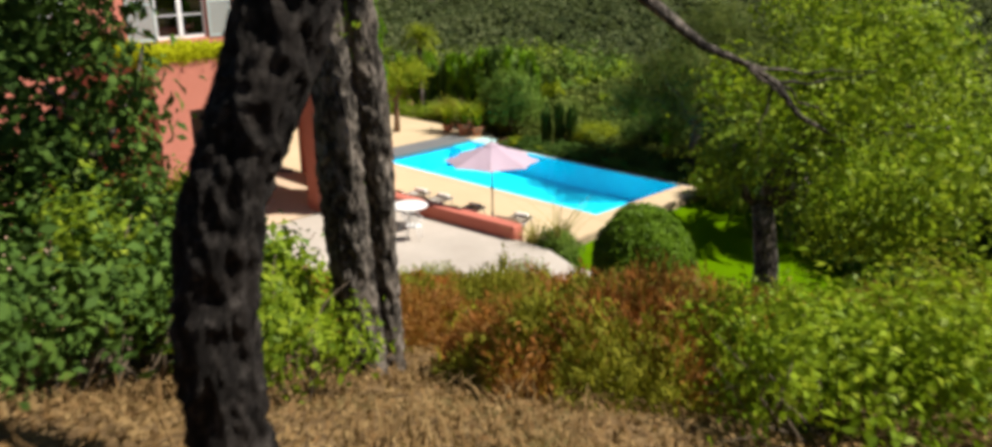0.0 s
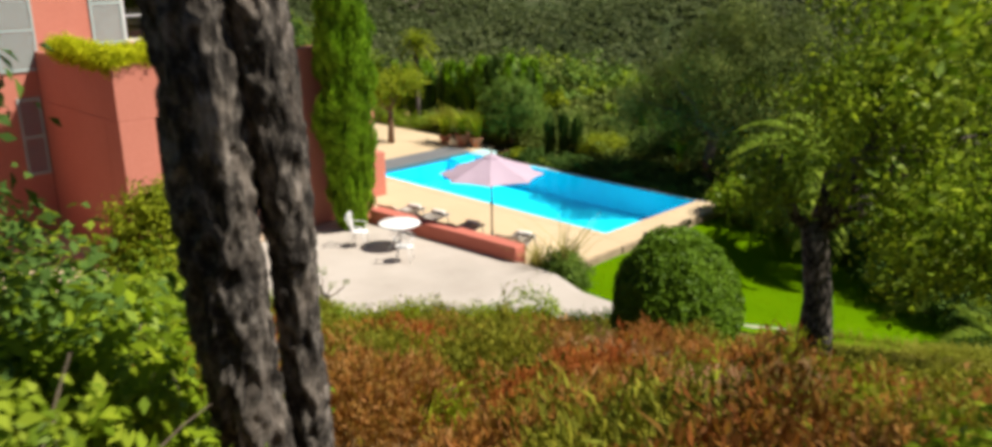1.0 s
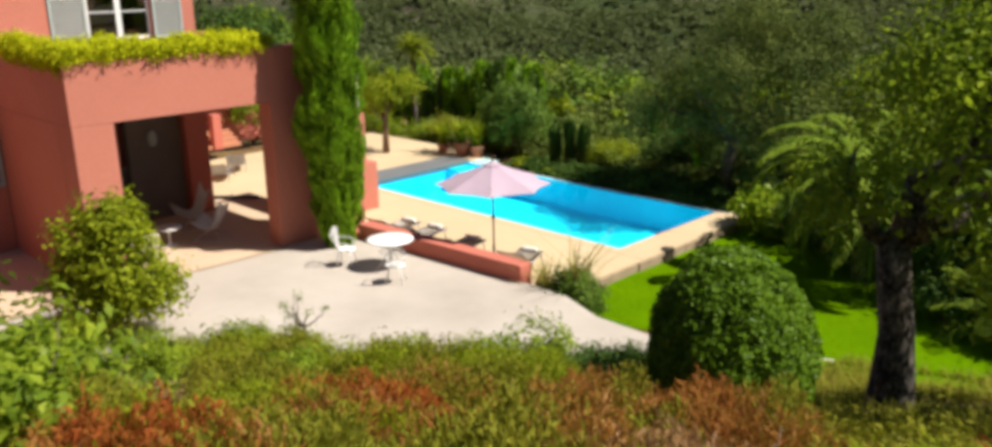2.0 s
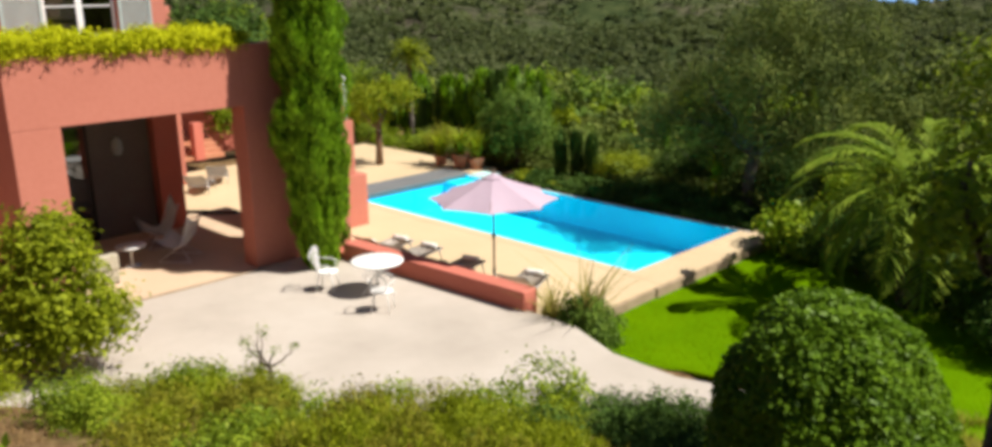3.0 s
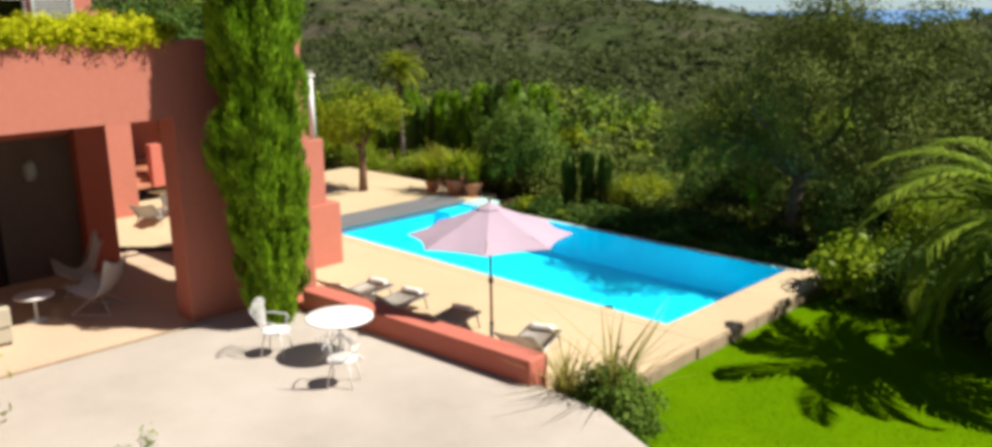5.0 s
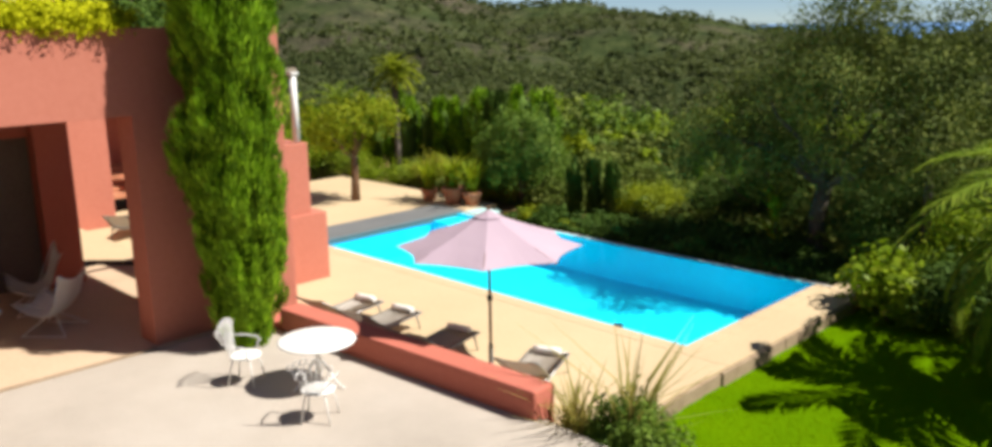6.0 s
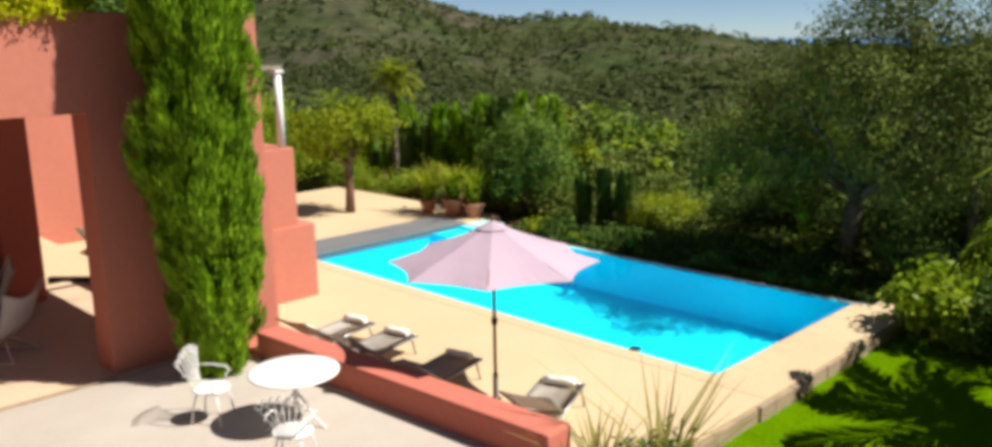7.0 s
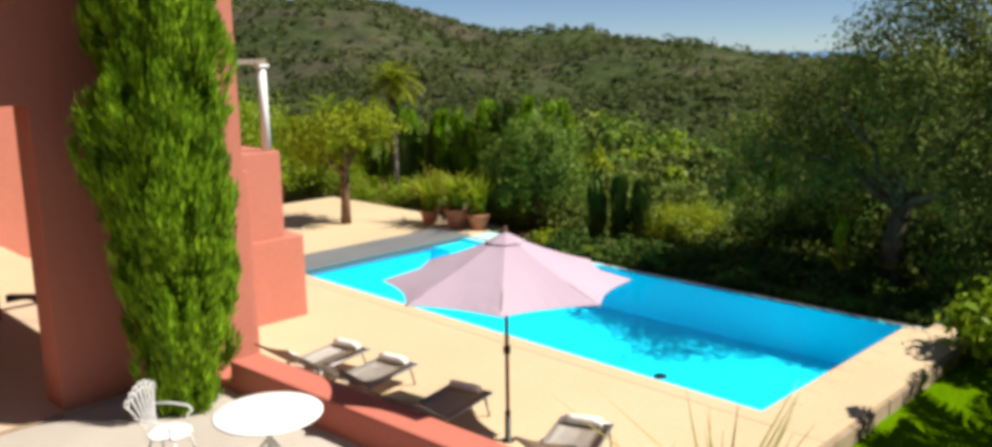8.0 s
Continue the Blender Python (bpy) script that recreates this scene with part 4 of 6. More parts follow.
LAWN_BASE = surface("lawn_turf", (0.070, 0.158, 0.001), (0.094, 0.196, 0.001), (0.120, 0.230, 0.001), 0.8, 30, 1.0, 0.4, 0.02, spec=0.0)
bm = shape()
N = 40
vs = [[bm.verts.new((-15.93 + 13.5 * i / N, 17.75 + 13.2 * j / N, float(ground_z(-15.93 + 13.5 * i / N, 17.75 + 13.2 * j / N)) + 0.035)) for j in range(N + 1)] for i in range(N + 1)]
for i in range(N):
    for j in range(N):
        bm.faces.new((vs[i][j], vs[i + 1][j], vs[i + 1][j + 1], vs[i][j + 1])).smooth = True
tagged(mesh_object("lawn_turf", bm, LAWN_BASE), "short green turf of the lawn", "lawn", kind="structure")
build_lawn()


# ---- trees and shrubs ----
def bark_trunk(name, pts, radii, parent, mat, seg=230, sides=96, deep=0.34):
    """A trunk with deep, broken, lengthwise furrows."""
    P = [Vector(p) for p in pts]
    bm, rings = shape(), []
    for i in range(seg + 1):
        f = i / seg * (len(P) - 1)
        k = min(int(f), len(P) - 2)
        g = f - k
        p0, p1, p2, p3 = P[max(k - 1, 0)], P[k], P[k + 1], P[min(k + 2, len(P) - 1)]
        c = 0.5 * ((2 * p1) + (p2 - p0) * g + (2 * p0 - 5 * p1 + 4 * p2 - p3) * g * g + (3 * p1 - p0 - 3 * p2 + p3) * g ** 3)
        r = radii[k] * (1 - g) + radii[k + 1] * g
        ring = []
        for j in range(sides):
            a = 2 * math.pi * j / sides
            d = Vector((math.cos(a), math.sin(a), 0))
            q = c + d * r
            w = Vector((q.x * 13, q.y * 13, q.z * 6.5))
            ridge = 1 - abs(noise.noise(w)) * 2.6
            ridge2 = 1 - abs(noise.noise(w * 2.1 + Vector((3, 1, 7)))) * 2.4
            lump = noise.noise(Vector((q.x * 3, q.y * 3, q.z * 1.6)))
            ring.append(bm.verts.new(c + d * r * (1 + deep * (0.55 * (ridge - 0.5) + 0.3 * (ridge2 - 0.5)) + 0.16 * lump)))
        rings.append(ring)
    for a, b in zip(rings, rings[1:]):
        for j in range(sides):
            bm.faces.new((a[j], a[(j + 1) % sides], b[(j + 1) % sides], b[j])).smooth = True
    return part(name, bm, mat, parent)


def tree(name, base, label, trunk, radii, tips, lobes, leaf_mat, bark, size=0.11, density=60, per=26, spread=0.2, fork=None, group="", wide=0.5):
    """A tree: bent trunk, limbs to the given tips, crown of clumps round them."""
    rg = np.random.default_rng(int(abs(base[0] * 97 + base[1] * 31)))
    t = thing(name, base, label, "tree", group)
    bm = tube(shape(), trunk, radii, 14, True, 0.25)
    part("trunk", bm, bark, t)
    for tip in tips:
        part("limb", limbs(shape(), rg, fork or trunk[-1], [tip], radii[-1] * 0.62), bark, t)
    foliage("crown", rg, lobes, leaf_mat, size, per, spread, density, parent=t, wide=wide)
    return t


def shrub(name, at, radii, mat, label, size=0.07, density=110, per=22, spread=0.10, seed=0, lobes=4, category="shrub", group="", hollow=0.45, low=-0.35, wide=0.5):
    rg = np.random.default_rng(seed + int(abs(at[0] * 53 + at[1] * 17)))
    t = thing(name, at, label, category, group)
    R = np.array(radii)
    L = [((0, 0, R[2] * 0.85), R)]
    for k in range(lobes):
        a = rg.uniform(0, 2 * math.pi)
        c = (R[0] * 0.6 * math.cos(a), R[1] * 0.6 * math.sin(a), R[2] * rg.uniform(0.5, 1.25))
        L.append((c, R * rg.uniform(0.4, 0.62)))
    foliage("leaves", rg, L, mat, size, per, spread, density, parent=t, hollow=hollow, low=low, wide=wide)
    tips = [(R[0] * 0.6 * rg.normal(), R[1] * 0.6 * rg.normal(), R[2] * rg.uniform(0.7, 1.5)) for _ in range(7)]
    part("branchwork", limbs(shape(), rg, (0, 0, -0.1), tips, 0.03 * float(R[2]), 5), TWIG, t)
    return t


def cypress(at, h, r, label, mat=CYPRESS_LEAF, n=9000, size=0.13, seed=0, taper=0.55, group=""):
    """A columnar cypress: upright sprays packed on a spindle."""
    rg = np.random.default_rng(seed)
    t = thing("cypress", at, label, "cypress tree", group)
    per = 40
    m = n // per
    f = np.repeat(rg.uniform(0, 1, m) ** 0.85, per)
    n = m * per
    prof = np.minimum(1, 0.50 + 2.2 * f) * np.where(f > taper, np.sqrt(np.clip(1 - ((f - taper) / (1 - taper)) ** 2, 0.0, 1)), 1.0)
    a = np.repeat(rg.uniform(0, 2 * math.pi, m), per)
    lump = np.array([1 + 0.09 * noise.noise(Vector((math.cos(q) * 2.6, math.sin(q) * 2.6, z * h * 0.55 + seed))) + 0.46 * noise.noise(Vector((math.cos(q) * 6, math.sin(q) * 6, z * h * 1.3 + seed))) for q, z in zip(a, f)])
    rad = r * prof * lump * np.repeat(0.64 + 0.46 * rg.uniform(0, 1, m), per)
    step = rg.uniform(-1, 1, n)
    a = a + rg.normal(0, 0.075, n) * (1 - 0.5 * step) * (0.8 / (r + 0.2)) ** 0.5
    f = np.clip(f + step * 0.40 * (size / 0.13) / h, 0, 1)
    rad = rad + (0.45 - np.abs(step)) * 0.26 * r
    d = np.stack([np.cos(a), np.sin(a), np.zeros(n)], 1)
    c = np.stack([rad * d[:, 0], rad * d[:, 1], 0.05 + f * h * 0.97], 1)
    k = 5
    c = np.repeat(c, k, 0) + rg.normal(size=(n * k, 3)) * np.array([0.03, 0.03, 0.08]) * (size / 0.13)
    dd = np.repeat(d, k, 0)
    up = unit(np.array([0, 0, 1.0]) + dd * 0.22 + rg.normal(size=(n * k, 3)) * 0.15)
    side = unit(np.cross(up, dd + rg.normal(size=(n * k, 3)) * 0.5))
    s = size * rg.uniform(0.6, 1.4, (n * k, 1))
    o = np.empty((n * k, 4, 3))
    o[:, 0], o[:, 1], o[:, 2], o[:, 3] = c - up * s * 0.5, c + side * s * 0.13, c + up * s * 0.75 + dd * 0.02, c - side * s * 0.13
    ob = new("foliage", quads("foliage", o.reshape(-1, 3), mat))
    ob.parent = t
    # dark solid added inside, standing for shade in the gaps between sprays
    part("shade_core", lathe(shape(), [(0.04, 0.0), (r * 0.42, h * 0.06), (r * 0.62, h * 0.3), (r * 0.62, h * taper), (r * 0.35, h * 0.85), (0.02, h * 0.96)], 16), DARK_LEAF, t)
    part("trunk", tube(shape(), [(0, 0, -0.1), (0, 0, h * 0.3)], [0.12 * r + 0.02, 0.05], 10), BARK_PALE, t)
    return t


def frond(rg, i, n, length, droop, rise, width, leaflets, reach=0.30):
    """Corners of one palm frond: a bent spine with leaflets on both sides."""
    out = []
    a = 2 * math.pi * (i * 0.382) + rg.normal() * 0.15
    ang = rise * (1 - 1.25 * (i / n)) + rg.normal() * 0.08
    L = length * rg.uniform(0.85, 1.1)
    hd = np.array([math.cos(a), math.sin(a), 0])
    sd = np.cross(hd, np.array([0, 0, 1.0]))
    p, pts = np.zeros(3), []
    for k in range(leaflets):
        pts.append(p.copy())
        p = p + (hd * math.cos(ang) + np.array([0, 0, math.sin(ang)])) * L / leaflets
        ang -= droop / leaflets * (0.5 + k / leaflets)
    for k in range(1, leaflets):
        w = 0.028 * (1 - 0.8 * k / leaflets) * length / 2.4
        for v in (sd, np.array([0, 0, 1.0])):
            out += [pts[k - 1] - v * w, pts[k] - v * w * 0.95, pts[k] + v * w * 0.95, pts[k - 1] + v * w]
    for k in range(3, leaflets):
        f = k / leaflets
        fl = L * reach * math.sin(math.pi * min(1, 0.12 + f * 0.95)) ** 0.7
        t = unit(pts[k] - pts[k - 1])
        for s in (-1, 1):
            d = unit(t * 0.75 + sd * s * 0.75 + np.array([0, 0, 0.28 - 0.25 * f]) + rg.normal(size=3) * 0.06)
            w = np.cross(d, np.array([0, 0, 1.0])) * width * 0.5
            b, mdl = pts[k], pts[k] + d * fl * 0.5
            q = pts[k] + d * fl - np.array([0, 0, fl * 0.22])
            out += [b - w * 0.4, mdl - w, mdl + w, b + w * 0.4, mdl - w, q - w * 0.1, q + w * 0.1, mdl + w]
    return np.array(out)


def palm(at, h, trunk_r, fronds, length, label, droop=1.5, rise=1.25, seed=0, leaflets=34, mat=PALM_LEAF, wide=0.05, reach=0.30):
    rg = np.random.default_rng(seed)
    t = thing("palm_tree", at, label, "palm tree")
    bm = tube(shape(), [(0, 0, -0.15), (0, 0, h * 0.3), (0, 0, h * 0.7), (0, 0, h)], [trunk_r * 1.15, trunk_r, trunk_r * 0.9, trunk_r * 1.1], 14, True, 0.3)
    part("trunk", bm, BARK, t)
    for k in range(fronds):
        q = frond(rg, k, fronds, length, droop, rise, wide * length / 2.4, leaflets, reach)
        ob = new("frond", quads("frond", q + np.array([0, 0, h]), mat))
        ob.parent = t
    return t


def gz(x, y):
    return float(ground_z(x, y))


# the near cork oaks on the slope
oak = thing("cork_oak", (-1.82, 1.06, 7.05), "leaning cork oak, trunk shade put into its dark bark", "tree", "cork oaks on the slope")
bark_trunk("trunk", [(0.06, 0.02, -0.6), (0.02, 0.0, 0.0), (-0.02, -0.02, 0.35), (-0.02, 0.0, 0.8), (0.02, 0.08, 1.2), (0.08, 0.24, 1.6), (0.16, 0.40, 2.15), (0.34, 0.42, 2.7), (0.42, 0.42, 3.5)], [0.20, 0.155, 0.14, 0.135, 0.14, 0.15, 0.155, 0.13, 0.10], oak, BARK_SHADED)
# last three limbs carry unseen crown lobes added to keep sky light off the trunk
for tip in [(-1.2, 0.8, 5.0), (1.0, 1.2, 5.2), (0.2, -1.2, 5.0), (-0.6, -0.6, 5.4), (2.2, -1.4, 4.9), (3.4, -2.6, 4.2), (1.6, -2.8, 4.2)]:
    part("limb", limbs(shape(), np.random.default_rng(3), (0.4, 0.4, 3.35), [tip], 0.07), BARK, oak)
foliage("crown", np.random.default_rng(4), [((0.0, 0.2, 5.4), (2.0, 2.0, 0.9)), ((-1.4, -0.6, 5.0), (1.2, 1.2, 0.6)), ((2.2, -1.4, 5.0), (2.0, 2.0, 0.9)), ((3.6, -2.8, 4.2), (1.8, 1.8, 1.1)), ((1.6, -3.0, 4.2), (1.6, 1.6, 1.0)), ((3.6, 0.4, 5.0), (1.3, 1.3, 0.7))], OAK_LEAF, 0.09, 24, 0.16, 90, parent=oak)

twin = thing("cork_oak", (-4.02, 3.16, 6.05), "twin-stemmed cork oak with pale furrowed bark", "tree", "cork oaks on the slope")
RIGHT = Vector((0.7105, 0.7037, 0))


def lean(f, z, back=0.0):
    p = RIGHT * f + Vector((-0.7037, 0.7105, 0)) * back
    return (p.x, p.y, z)


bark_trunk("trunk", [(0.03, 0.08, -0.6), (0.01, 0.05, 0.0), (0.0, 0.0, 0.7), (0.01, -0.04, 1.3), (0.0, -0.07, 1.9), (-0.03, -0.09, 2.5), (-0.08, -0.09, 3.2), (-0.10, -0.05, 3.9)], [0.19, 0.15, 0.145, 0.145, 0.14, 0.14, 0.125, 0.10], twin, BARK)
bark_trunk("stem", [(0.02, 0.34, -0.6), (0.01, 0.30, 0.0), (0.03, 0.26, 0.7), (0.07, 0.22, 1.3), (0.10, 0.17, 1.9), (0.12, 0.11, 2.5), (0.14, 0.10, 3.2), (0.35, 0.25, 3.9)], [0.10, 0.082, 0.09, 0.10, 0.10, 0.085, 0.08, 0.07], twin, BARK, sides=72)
for tip in [(-1.4, 0.4, 5.2), (0.9, 1.3, 5.4), (-0.3, 1.6, 5.2), (-1.2, -1.2, 5.0)]:
    part("limb", limbs(shape(), np.random.default_rng(6), lean(-0.1, 3.7), [tip], 0.08), BARK, twin)
# third lobe is out of view, added only to cast shade
foliage("crown", np.random.default_rng(7), [((-1.0, -0.1, 5.2), (2.0, 2.0, 0.9)), ((-1.6, -1.2, 4.8), (1.0, 1.0, 0.5)), ((2.0, -1.9, 5.3), (1.5, 1.4, 0.6))], OAK_LEAF, 0.09, 24, 0.16, 110, parent=twin)
foliage("sprig", np.random.default_rng(8), [((0.05, 0.04, 2.35), (0.10, 0.10, 0.16))], BRIGHT_LEAF, 0.05, 12, 0.05, 900, parent=twin)

TB = Vector((-4.02, 3.16, 6.05))
bough = [Vector(q) - TB for q in ((-3.50, 3.30, 9.75), (-2.75, 3.85, 9.05), (-2.30, 4.15, 8.62), (-2.0, 4.25, 8.39), (-1.76, 4.32, 8.30), (-1.70, 4.55, 8.17), (-1.53, 4.55, 8.0), (-1.32, 4.7, 7.86))]
part("limb", tube(shape(), bough, [0.05, 0.042, 0.034, 0.027, 0.024, 0.024, 0.018, 0.008], 10, True, 0.5), BARK, twin)
for e in (1, 2):
    part("limb", limbs(shape(), np.random.default_rng(70 + e), bough[3 + e], [bough[3 + e] + Vector((0.25 * e, 0.3, -0.35)), bough[4] + Vector((-0.1, 0.35, -0.5 * e + 0.3)), bough[5] + Vector((0.5, 0.2, 0.1))], 0.012, 5), BARK, twin)
foliage("hanging_leaves", np.random.default_rng(68), [(tuple(Vector(q) - TB), (0.26, 0.26, 0.22)) for q in ((-1.72, 4.75, 7.95), (-1.35, 4.85, 7.62), (-1.20, 4.75, 8.05), (-1.55, 5.0, 8.35), (-2.05, 4.6, 8.15), (-0.95, 5.1, 7.75), (-1.0, 5.0, 8.4))], BRIGHT_LEAF, 0.055, 9, 0.07, 420, parent=twin, hollow=0.1)

# the spreading oak beside the clipped bush
ox, oy = -6.35, 14.0
tree("holm_oak", (ox, oy, gz(ox, oy)), "spreading evergreen oak with dark trunk beside clipped bush",
     [(0, 0, -0.4), (0.0, 0.0, 0.5), (-0.04, 0.05, 1.1), (-0.12, 0.04, 1.7), (-0.2, 0.0, 2.3)], [0.32, 0.25, 0.22, 0.22, 0.20],
     [(-0.6, -0.4, 3.4), (-0.2, 2.0, 4.0), (1.5, 1.9, 4.4), (2.4, 1.3, 3.8), (0.9, -0.8, 4.3), (2.5, 2.9, 3.3), (0.6, 1.0, 5.2), (1.8, 0.2, 5.4)],
     [((-0.2, 0.3, 4.0), (1.1, 1.0, 0.9)), ((0.9, 1.0, 4.7), (1.5, 1.5, 1.0)), ((2.1, 1.7, 3.9), (1.5, 1.4, 1.1)), ((0.0, 2.0, 3.8), (1.1, 1.1, 0.9)), ((2.3, 2.9, 3.1), (1.1, 1.1, 0.8)), ((1.1, -0.6, 4.5), (1.2, 1.2, 0.8)), ((3.2, 1.2, 3.1), (1.0, 1.0, 0.7)),
      ((1.7, 0.2, 5.5), (1.2, 1.1, 0.6)), ((1.4, 2.6, 2.4), (0.7, 0.7, 0.4)), ((-0.6, -0.4, 3.0), (0.6, 0.6, 0.4)), ((0.4, 0.3, 6.0), (1.3, 1.3, 0.7))],
     OAK_LEAF, BARK, 0.105, 60, 36, 0.18, (-0.2, 0.0, 2.2))

holm = bpy.data.objects["holm_oak"]
foliage("low_crown", np.random.default_rng(66), [((1.6, -0.9, 2.5), (0.8, 0.8, 0.6)), ((1.1, -1.1, 3.3), (0.9, 0.8, 0.6)), ((2.2, -0.9, 3.2), (0.9, 0.8, 0.7)), ((2.9, -0.6, 2.5), (0.8, 0.8, 0.6)), ((-0.7, -0.7, 2.9), (0.5, 0.5, 0.35)), ((3.4, -0.8, 3.4), (0.9, 0.8, 0.6))], OAK_LEAF, 0.15, 18, 0.19, 60, parent=holm)

# clipped dome
tb = thing("topiary_bush", (-6.86, 10.77, 3.02), "round clipped dark green topiary bush", "shrub")
rg = np.random.default_rng(21)
d = unit(rg.normal(size=(60000, 3)))
d = d[d[:, 2] > -0.75]
lump = np.array([1 + 0.08 * noise.noise(Vector(v * 2.6)) + 0.045 * noise.noise(Vector(v * 8.0)) for v in d])
c = d * np.array([0.83, 0.83, 1.12]) * (lump * rg.uniform(0.90, 1.02, len(d)))[:, None] + np.array([0, 0, 0.85])
ob = new("leaves", quads("leaves", leaves(rg, c, 0.045, d, 0.6), TOPIARY_LEAF))
ob.parent = tb
# dark body added under the leaves as the bush's inner shade
part("shade_core", smooth(lathe(shape(), [(0.05, 0.0), (0.42, 0.12), (0.60, 0.5), (0.62, 0.9), (0.44, 1.4), (0.02, 1.66)], 20)), DARK_LEAF, tb)

cypress((-22.06, 16.62, TERRACE), 8.6, 0.70, "tall columnar green cypress against the red house", n=34000, size=0.105, seed=3)

# balcony hedge
hd = thing("balcony_hedge", (0, 0, 0), "yellow-green trimmed hedge trailing over the balcony parapet", "hedge")
rg = np.random.default_rng(31)
lob = [((-23.25 + rg.normal() * 0.05, yy, 6.0 + 0.04 * rg.normal()), (0.44, 0.5, 0.30 + 0.03 * rg.normal())) for yy in np.arange(10.5, 15.5, 0.32)]
lob += [((xx, 10.55, 6.0 + 0.06 * rg.normal()), (0.5, 0.42, 0.34)) for xx in np.arange(-26.6, -23.3, 0.4)]
for one in lob:
    foliage("hedge_plant", rg, [one], HEDGE_LEAF, 0.075, 18, 0.06, 900, parent=hd, hollow=0.4)
shrub("balcony_shrub", (-26.2, 17.0, 4.86), (1.5, 1.3, 1.1), DARK_LEAF, "dark green climber spilling over the porch roof", 0.12, 70, seed=2)
shrub("balcony_shrub", (-27.4, 18.0, 4.86), (1.0, 1.0, 1.0), BRIGHT_LEAF, "light green climber on the porch roof", 0.12, 70, seed=3)

# plants at the end of the low wall
shrub("round_shrub", (-15.08, 18.28, LAWN), (0.64, 0.64, 0.70), LAUREL_LEAF, "bushy green shrub with narrow leaves at the lawn corner", 0.12, 330, 20, 0.08, wide=0.3)
for gx, gy, gh, nn in ((-15.95, 18.2, 1.1, 150), (-15.15, 18.4, 1.6, 55)):
    g = thing("ornamental_grass", (gx, gy, LAWN + 0.1), "tall arching pale ornamental grass by the low wall", "grass", "grasses by the low wall")
    rg = np.random.default_rng(int(-gx * 100))
    roots = np.stack([rg.normal(0, 0.09, nn), rg.normal(0, 0.09, nn), np.zeros(nn)], 1)
    ob = new("blades", quads("blades", blades(rg, roots, gh, 0.045, 0.45, 0.5), GRASS_BLADE))
    ob.parent = g

palm((-11.3, 25.6, LAWN), 2.75, 0.30, 34, 3.8, "broad date palm with arching fronds on the lawn", 2.0, 1.15, 5, 40, PALM_LEAF, 0.05, 0.17)
palm((-9.2, 28.6, LAWN), 2.2, 0.3, 34, 2.4, "date palm behind the lawn", 1.6, 1.3, 6)

for x, y, h, n, ln in ((-7.6, 23.6, 0.5, 30, 1.6), (-5.6, 21.6, 0.4, 28, 1.4), (-7.9, 26.2, 0.8, 30, 1.8), (-4.6, 24.4, 0.6, 30, 1.7), (-3.4, 20.6, 0.4, 26, 1.4)):
    palm((x, y, gz(x, y)), h, 0.16, n, ln, "low spreading palm in the shade beyond the lawn", 1.4, 1.2, int(-x * 10), 22)
for x, y, r, h in ((-6.4, 23.0, 1.0, 0.6), (-5.0, 20.4, 0.9, 0.5), (-6.6, 25.2, 1.1, 0.8), (-3.8, 22.6, 1.1, 0.8), (-5.4, 26.8, 1.4, 1.2), (-3.2, 25.6, 1.4, 1.2), (-8.2, 28.6, 1.4, 1.1), (-2.4, 20.0, 1.0, 0.7), (-1.5, 22.6, 1.3, 1.0), (-8.9, 25.0, 0.7, 0.4)):
    shrub("garden_shrub", (x, y, gz(x, y) - 0.05), (r, r, h), DARK_LEAF, "dark green shrub beyond the lawn", 0.10, 110, 20, 0.12, group="shrubs beyond the lawn")

# behind the pool
tree("evergreen_oak", (-18.5, 30.9, -0.6), "old evergreen oak with pale grey trunk behind the pool",
     [(0, 0, -0.4), (0.05, 0, 0.6), (-0.05, 0.1, 1.4), (0.1, 0.1, 2.3)], [0.34, 0.25, 0.21, 0.19],
     [(-2.0, 0.2, 4.2), (1.6, 0.6, 4.4), (0.4, 1.6, 5.0), (-0.8, -1.4, 4.6), (2.4, -0.6, 4.0), (-0.4, 0.2, 5.8), (1.2, -1.4, 5.0), (-2.6, -1.4, 3.7)],
     [((-1.9, 0.0, 4.2), (1.3, 1.3, 0.9)), ((0.2, 0.4, 5.6), (2.0, 1.9, 1.2)), ((2.0, 0.2, 4.9), (1.7, 1.6, 1.1)), ((0.6, -1.4, 4.8), (1.5, 1.3, 0.9)), ((-0.9, 1.2, 4.6), (1.4, 1.3, 0.9)), ((2.8, -0.6, 3.6), (1.2, 1.2, 0.8)), ((-2.5, -0.4, 3.2), (0.9, 0.9, 0.6)), ((0.6, 0.2, 6.7), (1.2, 1.2, 0.7)), ((3.4, 0.6, 2.6), (1.3, 1.2, 1.0)), ((2.6, 1.2, 5.8), (1.5, 1.4, 1.0)), ((-1.6, 1.5, 2.8), (1.1, 1.0, 0.8)), ((-2.6, -1.4, 3.7), (0.85, 0.85, 0.6)), ((-2.9, -1.8, 2.9), (0.6, 0.6, 0.4)), ((-1.1, -0.9, 3.3), (1.0, 0.9, 0.7)), ((0.9, -1.0, 3.5), (1.0, 0.9, 0.7)), ((1.9, -1.2, 2.9), (0.9, 0.8, 0.7))],
     OAK_DARK, BARK_PALE, 0.10, 46, 56, 0.22, (0.1, 0.1, 2.2))
